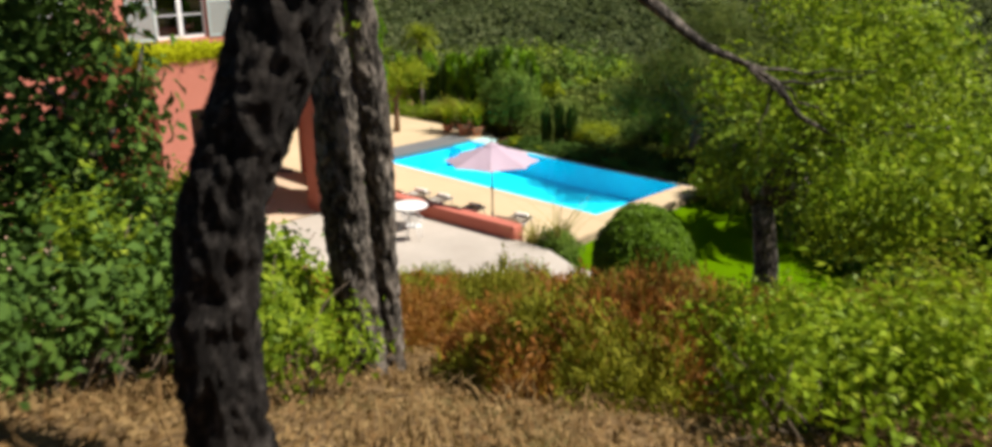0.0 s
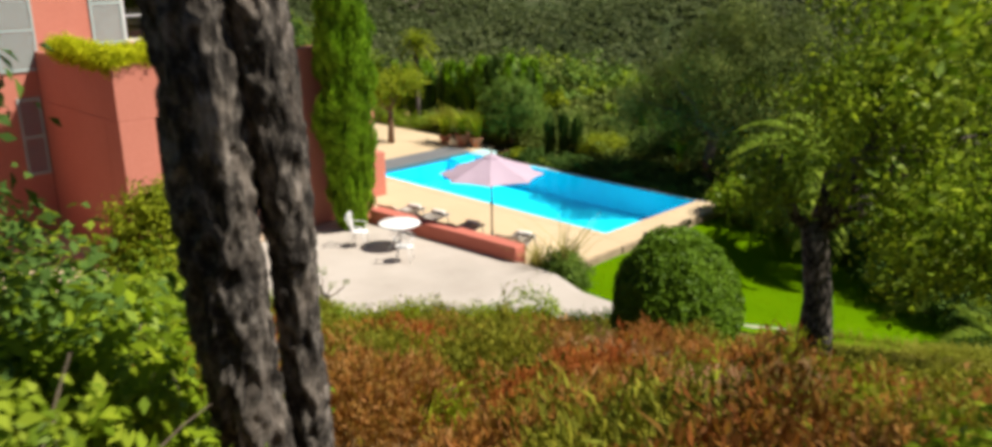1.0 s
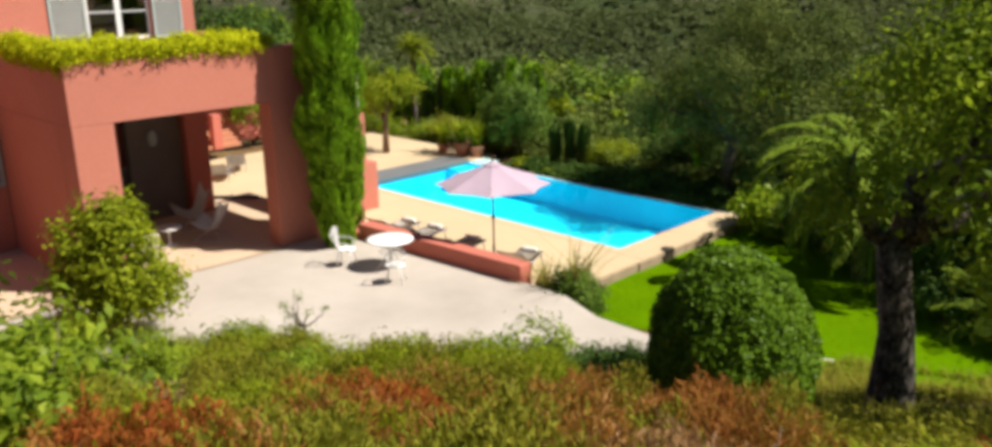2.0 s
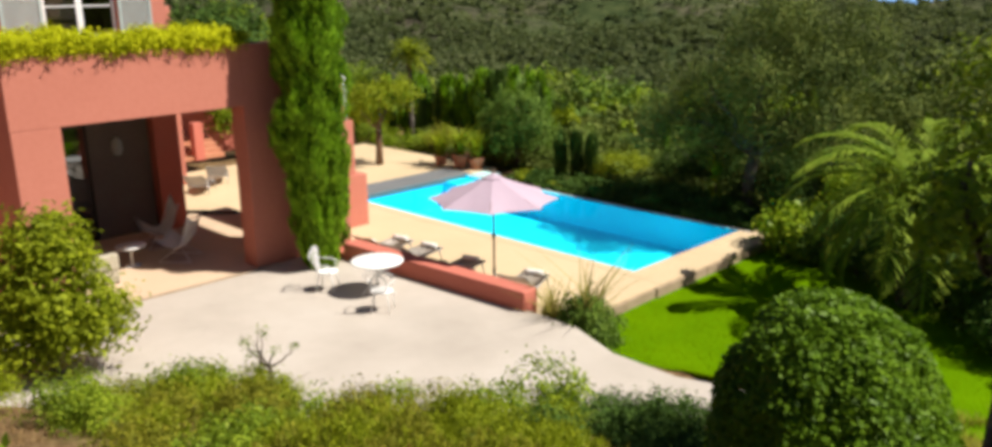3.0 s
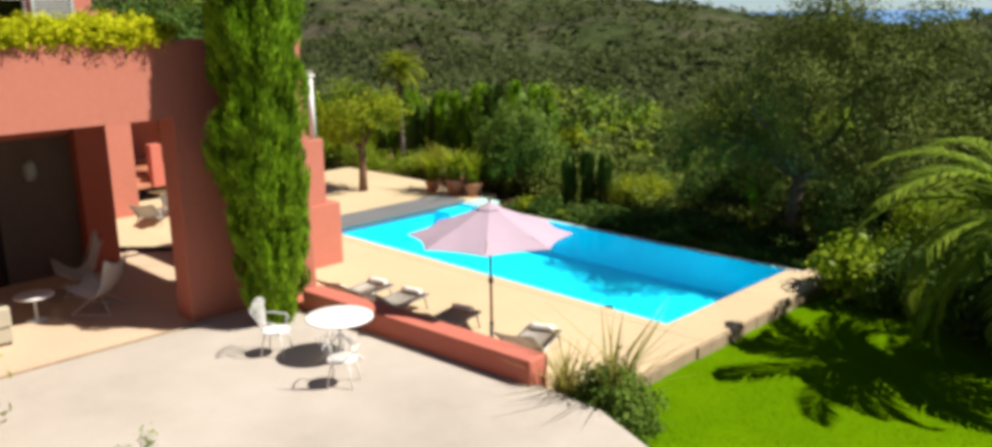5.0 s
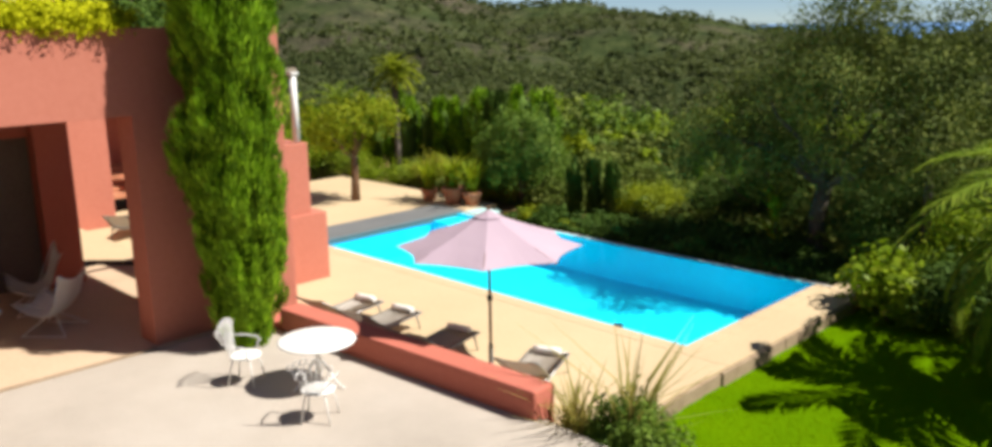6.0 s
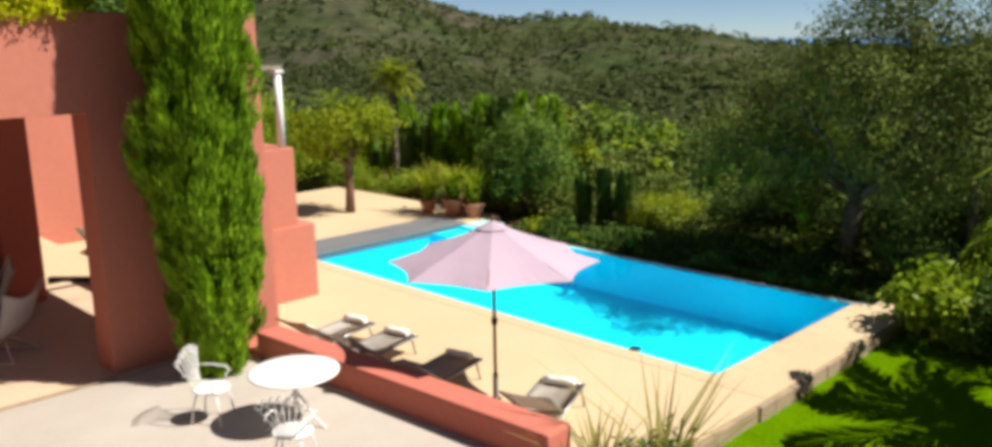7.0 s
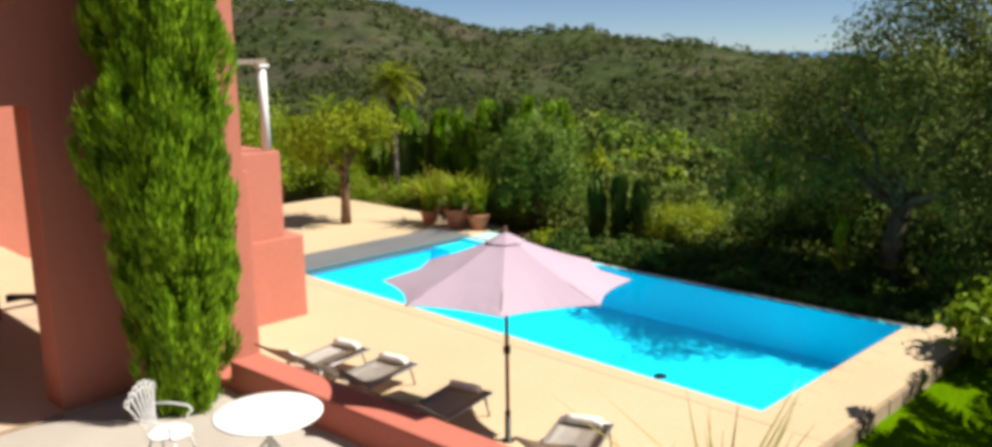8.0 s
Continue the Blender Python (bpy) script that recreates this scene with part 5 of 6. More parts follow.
tree("evergreen_oak", (-13.0, 33.0, -0.8), "dense evergreen oak at the garden edge",
     [(0, 0, -0.4), (0.05, 0, 0.8), (-0.05, 0.1, 2.0)], [0.3, 0.24, 0.18],
     [(-1.8, 0.2, 3.3), (1.6, 0.6, 3.6), (0.4, 1.6, 4.0), (-0.6, -1.4, 3.4)],
     [((-1.4, 0.0, 3.3), (1.9, 1.7, 1.2)), ((0.8, 0.4, 4.0), (2.1, 1.9, 1.2)), ((2.2, 0, 3.1), (1.7, 1.6, 1.1)), ((0, -1.2, 2.8), (1.7, 1.4, 1.0))],
     OAK_DARK, BARK_PALE, 0.12, 60, 50, 0.26)
tree("evergreen_oak", (-6.5, 33.0, -0.8), "tall evergreen oak beyond the lawn",
     [(0, 0, -0.4), (0.05, 0, 0.8), (-0.05, 0.1, 2.2)], [0.3, 0.24, 0.18],
     [(-1.8, 0.2, 4.2), (1.6, 0.6, 4.4), (0.4, 1.6, 5.0), (-0.6, -1.4, 4.4)],
     [((-1.4, 0.0, 4.2), (2.2, 1.9, 1.5)), ((0.8, 0.4, 5.4), (2.4, 2.2, 1.5)), ((2.4, 0, 4.0), (1.9, 1.8, 1.3))],
     OAK_DARK, BARK_PALE, 0.17, 60, 24, 0.26)
for x, y, r, h, mt, lb in ((-15.0, 28.3, 0.9, 0.75, BRIGHT_LEAF, "light green bush at the deck corner"), (-14.2, 29.5, 1.1, 1.35, BRIGHT_LEAF, "light green bush beyond the deck"),
                           (-16.6, 30.2, 0.9, 0.8, DARK_LEAF, "dark shrub under the oak"), (-20.6, 30.0, 0.8, 0.4, DARK_LEAF, "dark shrub along the pool edge"), (-22.6, 29.9, 0.8, 0.36, DARK_LEAF, "dark shrub along the pool edge"),
                           (-19.0, 29.4, 0.7, 0.4, DARK_LEAF, "low dark shrub along the pool edge"), (-24.6, 29.2, 0.6, 0.35, DARK_LEAF, "low dark shrub along the pool edge"), (-21.2, 29.3, 0.8, 0.4, DARK_LEAF, "low dark shrub along the pool edge"),
                           (-26.9, 29.0, 0.5, 0.3, CITRUS_LEAF, "low yellow-green plant along the pool edge"), (-25.0, 28.8, 0.35, 0.22, CITRUS_LEAF, "low yellow-green plant along the pool edge"), (-10.8, 25.9, 1.2, 0.9, DARK_LEAF, "dark round shrub beside the palm"), (-17.0, 32.5, 1.6, 1.2, DARK_LEAF, "dark undergrowth behind the pool"), (-19.6, 33.2, 1.4, 1.1, DARK_LEAF, "dark undergrowth behind the pool"), (-14.0, 31.0, 1.5, 1.2, DARK_LEAF, "dark undergrowth behind the pool"), (-10.5, 31.5, 1.7, 1.4, DARK_LEAF, "dark undergrowth beyond the lawn"), (-21.0, 33.4, 1.5, 1.5, DARK_LEAF, "tall dark undergrowth behind the pool"), (-18.2, 34.2, 1.6, 1.7, DARK_LEAF, "tall dark undergrowth behind the pool"), (-16.0, 33.6, 1.5, 1.6, DARK_LEAF, "tall dark undergrowth behind the pool"), (-22.4, 32.6, 1.0, 0.9, DARK_LEAF, "dark undergrowth behind the pool")):
    shrub("garden_shrub", (x, y, gz(x, y) - 0.05), (r, r, h), mt, lb, 0.10, 110, 20, 0.12, group="shrubs round the pool")
shrub("round_hedge_bush", (-24.05, 31.75, -0.68), (1.25, 1.15, 0.9), CITRUS_LEAF, "rounded yellow-green bush behind the pool", 0.08, 260, 20, 0.09, lobes=2)
bp = thing("broadleaf_plant", (-19.25, 30.1, gz(-19.25, 30.1)), "young bright green broadleaf plant behind the pool", "plant")
rg = np.random.default_rng(62)
part("stem", tube(shape(), [(0, 0, -0.1), (0.03, 0, 0.6), (0, 0.02, 1.35)], [0.045, 0.035, 0.03], 8, True, 0.3), TWIG, bp)
for zz, nn in ((0.45, 26), (1.35, 60)):
    ob = new("leaf_rosette", quads("leaf_rosette", blades(rg, np.stack([rg.normal(0, 0.05, nn), rg.normal(0, 0.05, nn), zz + rg.normal(0, 0.13, nn)], 1), 0.52, 0.13, 0.9, 0.3), CITRUS_LEAF))
    ob.parent = bp
yt = thing("yucca_tree", (-15.9, 31.0, gz(-15.9, 31.0)), "tall slender yucca with a spiky pale rosette under the oak", "plant")
yh = 3.5 - gz(-15.9, 31.0)
part("stem", tube(shape(), [(0, 0, -0.1), (0.04, -0.03, yh * 0.4), (-0.02, 0.0, yh * 0.8), (0, 0, yh)], [0.13, 0.11, 0.10, 0.09], 10, True, 0.3), BARK_PALE, yt)
d = unit(rg.normal(size=(90, 3)) + np.array([0, 0, 0.25]))
s = unit(np.cross(d, np.array([0.1, 0.2, 1.0])))
spike = np.stack([d * 0.03 - s * 0.02, d * 0.3 - s * 0.03, d * 0.72, d * 0.3 + s * 0.03], 1) + np.array([0, 0, yh])
ob = new("leaf_rosette", quads("leaf_rosette", spike.reshape(-1, 3), CITRUS_LEAF))
ob.parent = yt
shrub("broadleaf_shrub", (-15.2, 27.3, gz(-15.2, 27.3) - 0.05), (0.85, 0.85, 0.78), BRIGHT_LEAF, "bright green broad-leaved shrub at the pool corner", 0.2, 75, 12, 0.16, lobes=5, wide=0.6)
for i, (x, y, h) in enumerate(((-26.37, 30.6, 2.05), (-25.80, 30.9, 2.02), (-25.30, 31.17, 1.95), (-25.6, 36.5, 2.6), (-24.4, 37.0, 2.6), (-23.4, 37.6, 2.4))):
    cypress((x, y, -0.45 if i < 3 else -1.0), h, 0.235, "small dark clipped cypress behind the pool", DARK_LEAF if i < 3 else CYPRESS_LEAF, 2400, 0.07, 40 + i, 0.62, "small cypresses")
shrub("olive_tree", (-29.15, 31.05, -0.4), (1.62, 1.5, 1.95), LAUREL_LEAF, "dense mid-green bushy tree by the pool", 0.11, 150, 22, 0.13, category="tree", lobes=6)
tree("parasol_tree", (-33.0, 26.9, 0.0), "small multi-stemmed tree with flat bright crown", [(0, 0, -0.1), (0.05, 0, 0.8), (0.0, 0.05, 1.5)], [0.17, 0.13, 0.12],
     [(-1.1, 0.3, 2.6), (1.0, -0.2, 2.7), (0.2, 1.0, 2.6), (0.0, -1.0, 2.7), (0.6, 0.8, 2.9)], [((0, 0, 2.7), (1.6, 1.6, 0.75)), ((-0.8, -0.4, 2.3), (1.0, 1.0, 0.5)), ((0.6, 0.6, 3.0), (0.9, 0.9, 0.45))], CITRUS_LEAF, WOOD, 0.16, 70, 22, 0.16)
tall = palm((-37.1, 32.1, -0.6), 4.5, 0.12, 44, 1.35, "tall slender palm with small tufted crown", 1.5, 1.3, 9, 20, CITRUS_LEAF, 0.09)
rg = np.random.default_rng(19)
for k in range(9):
    ob = new("dead_frond", quads("dead_frond", frond(rg, k, 9, 0.8, 0.5, -1.15, 0.03, 12) + np.array([0, 0, 4.4]), DRY_GRASS))
    ob.parent = tall
    tagged(ob, "dry straw-coloured hanging frond")
palm((-39.5, 31.0, -0.6), 3.2, 0.16, 34, 1.8, "palm with arching crown behind the deck", 1.5, 1.3, 12, 20)

rg = np.random.default_rng(55)
for i in range(22):
    x, y = rg.uniform(-19, -3), rg.uniform(31.8, 37)
    r = rg.uniform(1.1, 1.7)
    shrub("wild_shrub", (x, y, gz(x, y) - 0.1), (r, r, rg.uniform(0.9, 1.5)), DARK_LEAF if i % 3 else OAK_DARK, "dark wild undergrowth at the garden edge", 0.15, 55, 20, 0.18, seed=i, group="undergrowth beyond the pool")
# oaks at x -5.3 and -8.2 are added to throw shade on the lawn
for x, y, k in ((-15.5, 37, 0.8), (-10.0, 36.5, 0.85), (-4.0, 38, 1.0), (-2.0, 31.0, 1.0), (-5.3, 26.4, 1.0), (-8.2, 29.6, 0.9), (-1.5, 25.5, 1.0)):
    tree("evergreen_oak", (x, y, gz(x, y) - 0.1), "dark evergreen oak in the wood below the garden", [(0, 0, -0.4), (0.05, 0, 1.0), (-0.05, 0.1, 2.2)], [0.28, 0.22, 0.17],
         [(-1.6, 0.2, 4.2 * k), (1.5, 0.6, 4.4 * k), (0.3, 1.5, 5.0 * k)], [((-1.3, 0, 3.9 * k), (2.0, 1.8, 1.4)), ((1.0, 0.4, 4.8 * k), (2.1, 2.0, 1.4)), ((0, -1.0, 2.8 * k), (1.9, 1.7, 1.1))], OAK_DARK, BARK_PALE, 0.2, 45, 22, 0.28)

# hedge and shrubs closing the garden
rg = np.random.default_rng(77)
for i in range(15):
    x = -46 + i * 0.98 + rg.normal() * 0.25
    y = 33.4 + (x + 46) * 0.16 + rg.normal() * 0.3
    cypress((x, y, gz(x, y) - 0.1), rg.uniform(2.7, 3.7), rg.uniform(0.55, 0.8), "dark cypress of the boundary hedge", DARK_LEAF if rg.uniform() < 0.35 else CYPRESS_LEAF, 1100, 0.17, 100 + i, 0.7, "boundary hedge")
for i in range(16):
    x, y = -44 + i * 0.95 + rg.normal() * 0.4, 29.9 + rg.uniform(0, 2.0)
    if -34 < x < -28:
        y += 0.8
    mt = (BRIGHT_LEAF, OLIVE_LEAF, OAK_LEAF, SCRUB)[i % 4]
    shrub("garden_shrub", (x, y, gz(x, y) - 0.05), (0.8, 0.8, rg.uniform(0.4, 0.8)), mt, ("light green", "grey-green", "mid green", "olive green")[i % 4] + " garden shrub behind the deck", 0.10, 90, 18, 0.12, seed=i, group="shrubs behind the deck")
for x, y, r, h in ((-41, 25, 2.0, 2.0), (-43.5, 29, 2.4, 2.2), (-39.5, 28.6, 1.3, 1.0)):
    shrub("garden_shrub", (x, y, -0.2), (r, r, h), BRIGHT_LEAF, "tall light green garden shrub", 0.14, 70, 20, 0.17, group="shrubs behind the deck")

# ---- hillside below the camera ----
def on_slope(n, x0, x1, y0, y1):
    x, y = rng.uniform(x0, x1, n), rng.uniform(y0, y1, n)
    return x, y, (x + 12.5) * 0.63 - (y - 14.8) * 0.77


def mounds(name, label, spots, mat, size, per, spread, density, category="shrub", wide=0.3, lobes=3, group="heath on the slope"):
    for i, (x, y, r, h) in enumerate(spots):
        shrub(name, (x, y, gz(x, y) - 0.05), (r, r, h), mat, label, size, density, per, spread, seed=i, lobes=lobes, category=category, group=group, wide=wide)


hs = []
for x, y in ((-7.9, 6.9), (-6.8, 7.8), (-5.6, 8.6), (-8.3, 8.2), (-7.1, 9.1), (-8.9, 9.6), (-6.0, 6.8), (-7.2, 6.0), (-9.3, 8.3), (-9.9, 9.4), (-10.2, 8.0), (-8.6, 6.2), (-9.6, 7.0), (-10.8, 8.9), (-5.2, 5.6), (-6.2, 5.3), (-4.6, 6.4), (-7.3, 4.9), (-2.8, 4.1), (-2.1, 3.9), (-3.4, 4.9), (-2.6, 5.1), (-3.9, 5.6), (-3.3, 6.3), (-4.2, 6.9), (-5.6, 4.7), (-8.4, 5.2), (-6.5, 4.2)):
    hs.append((x + rng.normal() * 0.15, y + rng.normal() * 0.15, rng.uniform(0.6, 0.9), rng.uniform(0.40, 0.62)))


def heather(x, y, r, h, mat, other, label, seed):
    rg = np.random.default_rng(seed)
    t = thing("heather_bush", (x, y, gz(x, y) - 0.04), label, "shrub", "heath on the slope")
    n = int(26000 * r * r)
    a, u = rg.uniform(0, 2 * math.pi, n), np.sqrt(rg.uniform(0, 1, n))
    lump = np.array([1 + 0.40 * noise.noise(Vector((math.cos(b) * v * 3 + x, math.sin(b) * v * 3 + y, seed))) + 0.30 * noise.noise(Vector((math.cos(b) * v * 8 + x, math.sin(b) * v * 8 + y, seed))) for b, v in zip(a, u)])
    top = h * 1.7 * np.sqrt(np.clip(1 - 0.85 * u * u, 0, 1)) * lump
    px, py = np.cos(a) * u * r * 1.15, np.sin(a) * u * r * 1.15
    roots = np.stack([px, py, top * rg.uniform(0.35, 0.85, n)], 1)
    way = np.stack([np.cos(a) * u * 0.55, np.sin(a) * u * 0.55, np.ones(n)], 1)
    tint = np.array([noise.noise(Vector((b * 2.2 + x * 2, v * 2.2 + y * 2, seed * 0.3))) for b, v in zip(px, py)]) + rg.normal(0, 0.10, n)
    for nm, kp, m in (("sprays", tint < 0.20, mat), ("green_sprays", tint >= 0.20, other)):
        ob = new(nm, quads(nm, sprigs(rg, roots[kp], way[kp], 0.065, 0.017), m))
        ob.parent = t
    tips = [(r * 0.5 * rg.normal(), r * 0.5 * rg.normal(), h * rg.uniform(0.6, 1.2)) for _ in range(7)]
    part("branchwork", limbs(shape(), rg, (0, 0, -0.1), tips, 0.018, 5), TWIG, t)


KINDS = [(HEATH, "rust-brown dry heather bush on the slope"), (HEATH_RED, "orange-red heather bush on the slope"), (HEATH, "rust-brown dry heather bush on the slope"), (HEATH_PALE, "pale pinkish dry heather bush on the slope"), (SCRUB, "olive-green heath bush on the slope"), (CITRUS_LEAF, "yellow-green heath bush on the slope")]
for i, (x, y, r, h) in enumerate(hs):
    mt, lb = KINDS[int(rng.integers(0, 6))]
    if x < -8.4:
        mt, lb = KINDS[4 + i % 2]
    if y < 6.5 and x > -5.5:
        mt, lb = KINDS[(0, 3, 1, 0, 4)[i % 5]]
    heather(x, y, r, h, mt, (SCRUB if x < -8.4 else HEATH) if mt in (SCRUB, CITRUS_LEAF) else (SCRUB, CITRUS_LEAF)[i % 2], lb, 300 + i)
for k, (x, y, r, h) in enumerate(((-2.0, 5.5, 0.7, 0.42), (-1.5, 6.2, 0.8, 0.42), (-2.5, 6.5, 0.7, 0.40), (-3.0, 7.2, 0.6, 0.32))):
    heather(x, y, r, h, (SCRUB, HEATH)[k % 2], (HEATH, SCRUB)[k % 2], ("olive-brown heath bush on the slope", "rust-brown dry heather bush on the slope")[k % 2], 360 + k)
gs = []
for x, y in ((-11.9, 10.6), (-12.8, 9.9), (-11.2, 11.6), (-13.6, 10.8), (-14.4, 11.4), (-12.6, 12.2), (-13.4, 12.6), (-15.3, 11.0), (-16.2, 10.4), (-17.1, 9.6), (-16.6, 11.2), (-11.3, 13.0), (-10.2, 11.6), (-10.0, 12.9), (-9.2, 11.2), (-15.0, 9.7), (-17.9, 9.2), (-14.2, 9.2), (-13.0, 8.2), (-11.6, 8.6), (-18.8, 8.4), (-14.9, 10.6), (-15.8, 9.6), (-13.8, 11.7), (-12.9, 11.2), (-16.9, 8.9), (-12.0, 11.9), (-14.6, 12.2), (-15.9, 11.3), (-10.9, 12.4), (-17.7, 10.0)):
    gs.append((x + rng.normal() * 0.2 + 0.15, y + rng.normal() * 0.2 - 0.15, rng.uniform(0.40, 0.68), rng.uniform(0.20, 0.48)))
# bushes lying in deep shade, which goes into their leaf colour
dark = [gs[k] for k in (12, 13, 14, 29)]
gs = [q for q in gs if q not in dark]
mounds("scrub_bush", "olive-green garrigue bush at the terrace edge", gs[0::3], SCRUB, 0.075, 26, 0.09, 260, group="garrigue by the terrace")
mounds("scrub_bush", "mid-green garrigue bush at the terrace edge", gs[1::3], OAK_LEAF, 0.07, 26, 0.09, 260, group="garrigue by the terrace", wide=0.4)
mounds("scrub_bush", "yellow-green garrigue bush at the terrace edge", gs[2::3], CITRUS_LEAF, 0.06, 26, 0.08, 300, group="garrigue by the terrace", wide=0.35)
mounds("dark_shrub", "low shrub beside the path, leaves darkened for deep shade", dark + [(-10.9, 14.4, 0.6, 0.3), (-10.2, 14.0, 0.6, 0.32), (-11.4, 13.9, 0.5, 0.3), (-9.4, 13.2, 0.6, 0.35)], DARK_LEAF, 0.06, 24, 0.08, 240, wide=0.45, lobes=5, group="shrubs along the path")
mounds("green_bush", "leafy bright green bush at the terrace edge", [(-12.35, 13.85, 0.72, 0.60), (-11.7, 12.4, 0.6, 0.42), (-14.3, 12.7, 0.5, 0.32), (-16.9, 10.7, 0.6, 0.4)], BRIGHT_LEAF, 0.075, 16, 0.08, 150, wide=0.5, group="bushes by the terrace")
mounds("green_bush", "leafy bright green bush on the slope", [(-1.2, 4.0, 0.55, 0.40), (-0.7, 3.5, 0.5, 0.42), (-0.75, 4.5, 0.7, 0.5), (-0.1, 4.2, 0.7, 0.55), (-1.2, 5.0, 0.6, 0.42), (0.3, 5.6, 0.9, 0.6)], BRIGHT_LEAF, 0.055, 18, 0.07, 150, wide=0.5, lobes=6, group="bushes on the slope")
mounds("scrub_bush", "olive-brown garrigue bush on the slope", [(-0.6, 5.5, 0.8, 0.5), (-0.4, 6.6, 0.9, 0.45)], SCRUB, 0.05, 26, 0.07, 220, wide=0.35, lobes=6, group="bushes on the slope")
mounds("green_bush", "airy leafy green bush beside the oak", [(-5.2, 3.6, 0.55, 0.5), (-4.6, 2.6, 0.5, 0.55), (-4.9, 3.0, 0.45, 0.7)], BRIGHT_LEAF, 0.095, 14, 0.08, 95, wide=0.5, lobes=7, group="bushes on the slope")
# the oaks' shade is put into the darker leaf of these two
mounds("dark_shrub", "bush under the oaks, leaves coloured dark for shade", [(-5.6, -0.4, 0.9, 0.9), (-6.6, 0.9, 0.9, 0.9)], DARK_LEAF, 0.10, 15, 0.09, 95, wide=0.5, lobes=7, group="bushes on the slope")
mounds("green_bush", "leafy green bush in the shade of the oaks", [(-7.7, 3.4, 0.85, 0.8), (-8.6, 4.3, 0.9, 0.8), (-6.4, 2.6, 0.7, 0.7), (-9.6, 5.2, 0.9, 0.7)], OAK_LEAF, 0.10, 15, 0.09, 95, wide=0.5, lobes=7, group="bushes on the slope")
tree("strawberry_tree", (-6.75, 2.2, gz(-6.75, 2.2)), "dark leafy small evergreen tree on the slope", [(0, 0, -0.3), (0.05, 0, 0.6), (0.0, 0.05, 1.2)], [0.14, 0.11, 0.09],
     [(-0.7, 0.3, 2.3), (0.7, -0.2, 2.4), (0.2, 0.8, 2.6)], [((0, 0, 2.2), (0.95, 0.95, 0.9)), ((-0.3, 0.2, 1.2), (0.85, 0.85, 0.7)), ((0.0, 0.1, 3.0), (0.75, 0.75, 0.6))], DARK_LEAF, BARK, 0.12, 150, 22, 0.14)
tree("citrus_tree", (-20.25, 9.75, TERRACE), "young yellow-green leafy tree at the terrace edge", [(0, 0, -0.2), (0.05, 0, 0.5), (0.0, 0.05, 1.0)], [0.08, 0.06, 0.05],
     [(-0.6, 0.3, 2.0), (0.6, -0.2, 2.0), (0.2, 0.6, 2.3)], [((0, 0, 1.7), (1.05, 1.05, 0.95)), ((0.2, 0.1, 2.5), (0.7, 0.7, 0.5)), ((-0.2, -0.2, 0.8), (1.0, 1.0, 0.7)), ((0.5, 0.5, 1.0), (0.8, 0.8, 0.6))], CITRUS_LEAF, TWIG, 0.13, 230, 20, 0.12)
sap = thing("bare_sapling", (-16.3, 11.75, TERRACE), "sparse leafless sapling among the bushes", "shrub")
rg = np.random.default_rng(9)
twigs = [lean(-0.36, 1.12), lean(-0.30, 0.95), lean(-0.05, 1.34), lean(-0.16, 1.30), lean(0.40, 1.10), lean(0.14, 1.02)]
part("stem", tube(shape(), [(0, 0, -0.1), lean(0.01, 0.4), lean(-0.01, 0.72)], [0.04, 0.034, 0.03], 8, True, 0.4), TWIG, sap)
part("branchwork", limbs(limbs(shape(), rg, lean(-0.01, 0.70), twigs, 0.02, 6), rg, lean(-0.12, 0.92), [lean(-0.40, 1.02), lean(-0.22, 1.16), lean(-0.26, 0.86)], 0.011, 5), TWIG, sap)
foliage("leaves", rg, [(lean(-0.34, 1.12), (0.13, 0.13, 0.09)), (lean(-0.10, 1.32), (0.12, 0.12, 0.07)), (lean(-0.32, 0.93), (0.12, 0.12, 0.06)), (lean(0.40, 1.10), (0.07, 0.07, 0.04)), (lean(0.10, 1.0), (0.08, 0.08, 0.05))], OLIVE_LEAF, 0.045, 8, 0.04, 900, parent=sap)
mounds("scrub_bush", "rounded yellow-green garrigue bush under the sapling", [(-16.15, 11.6, 0.46, 0.36)], CITRUS_LEAF, 0.06, 26, 0.06, 420, group="garrigue by the terrace", wide=0.35)

# deep green leaf here stands for shade on the bushes by the trunks
mounds("scrub_bush", "garrigue bush beside the oak trunks, leaves darkened for shade", [(-4.3, 1.2, 0.66, 0.62), (-4.9, 1.9, 0.7, 0.75), (-5.7, 2.9, 0.8, 0.8), (-3.9, 0.3, 0.7, 0.6)], DARK_LEAF, 0.09, 20, 0.11, 70, wide=0.5, lobes=6, group="bushes on the slope")
mounds("green_bush", "yellow-green leafy bush at the foot of the oak", [(-3.35, 2.3, 0.42, 0.42), (-3.6, 2.0, 0.38, 0.5), (-4.5, 1.6, 0.3, 0.85), (-5.1, 2.3, 0.3, 0.9)], OAK_LEAF, 0.07, 12, 0.07, 95, wide=0.5, lobes=7, group="bushes on the slope")

mounds("low_scrub", "low yellow-green scrub on the slope by the oak", [(-4.2, 8.3, 0.7, 0.2), (-3.4, 7.6, 0.7, 0.2), (-5.0, 9.2, 0.7, 0.22), (-3.6, 9.4, 0.8, 0.2), (-2.6, 8.2, 0.8, 0.22), (-4.8, 10.3, 0.7, 0.2), (-2.8, 9.8, 0.8, 0.2), (-1.8, 9.0, 0.8, 0.22), (-5.8, 10.2, 0.5, 0.2)], SCRUB, 0.06, 26, 0.08, 260, wide=0.3, group="low scrub by the oak")
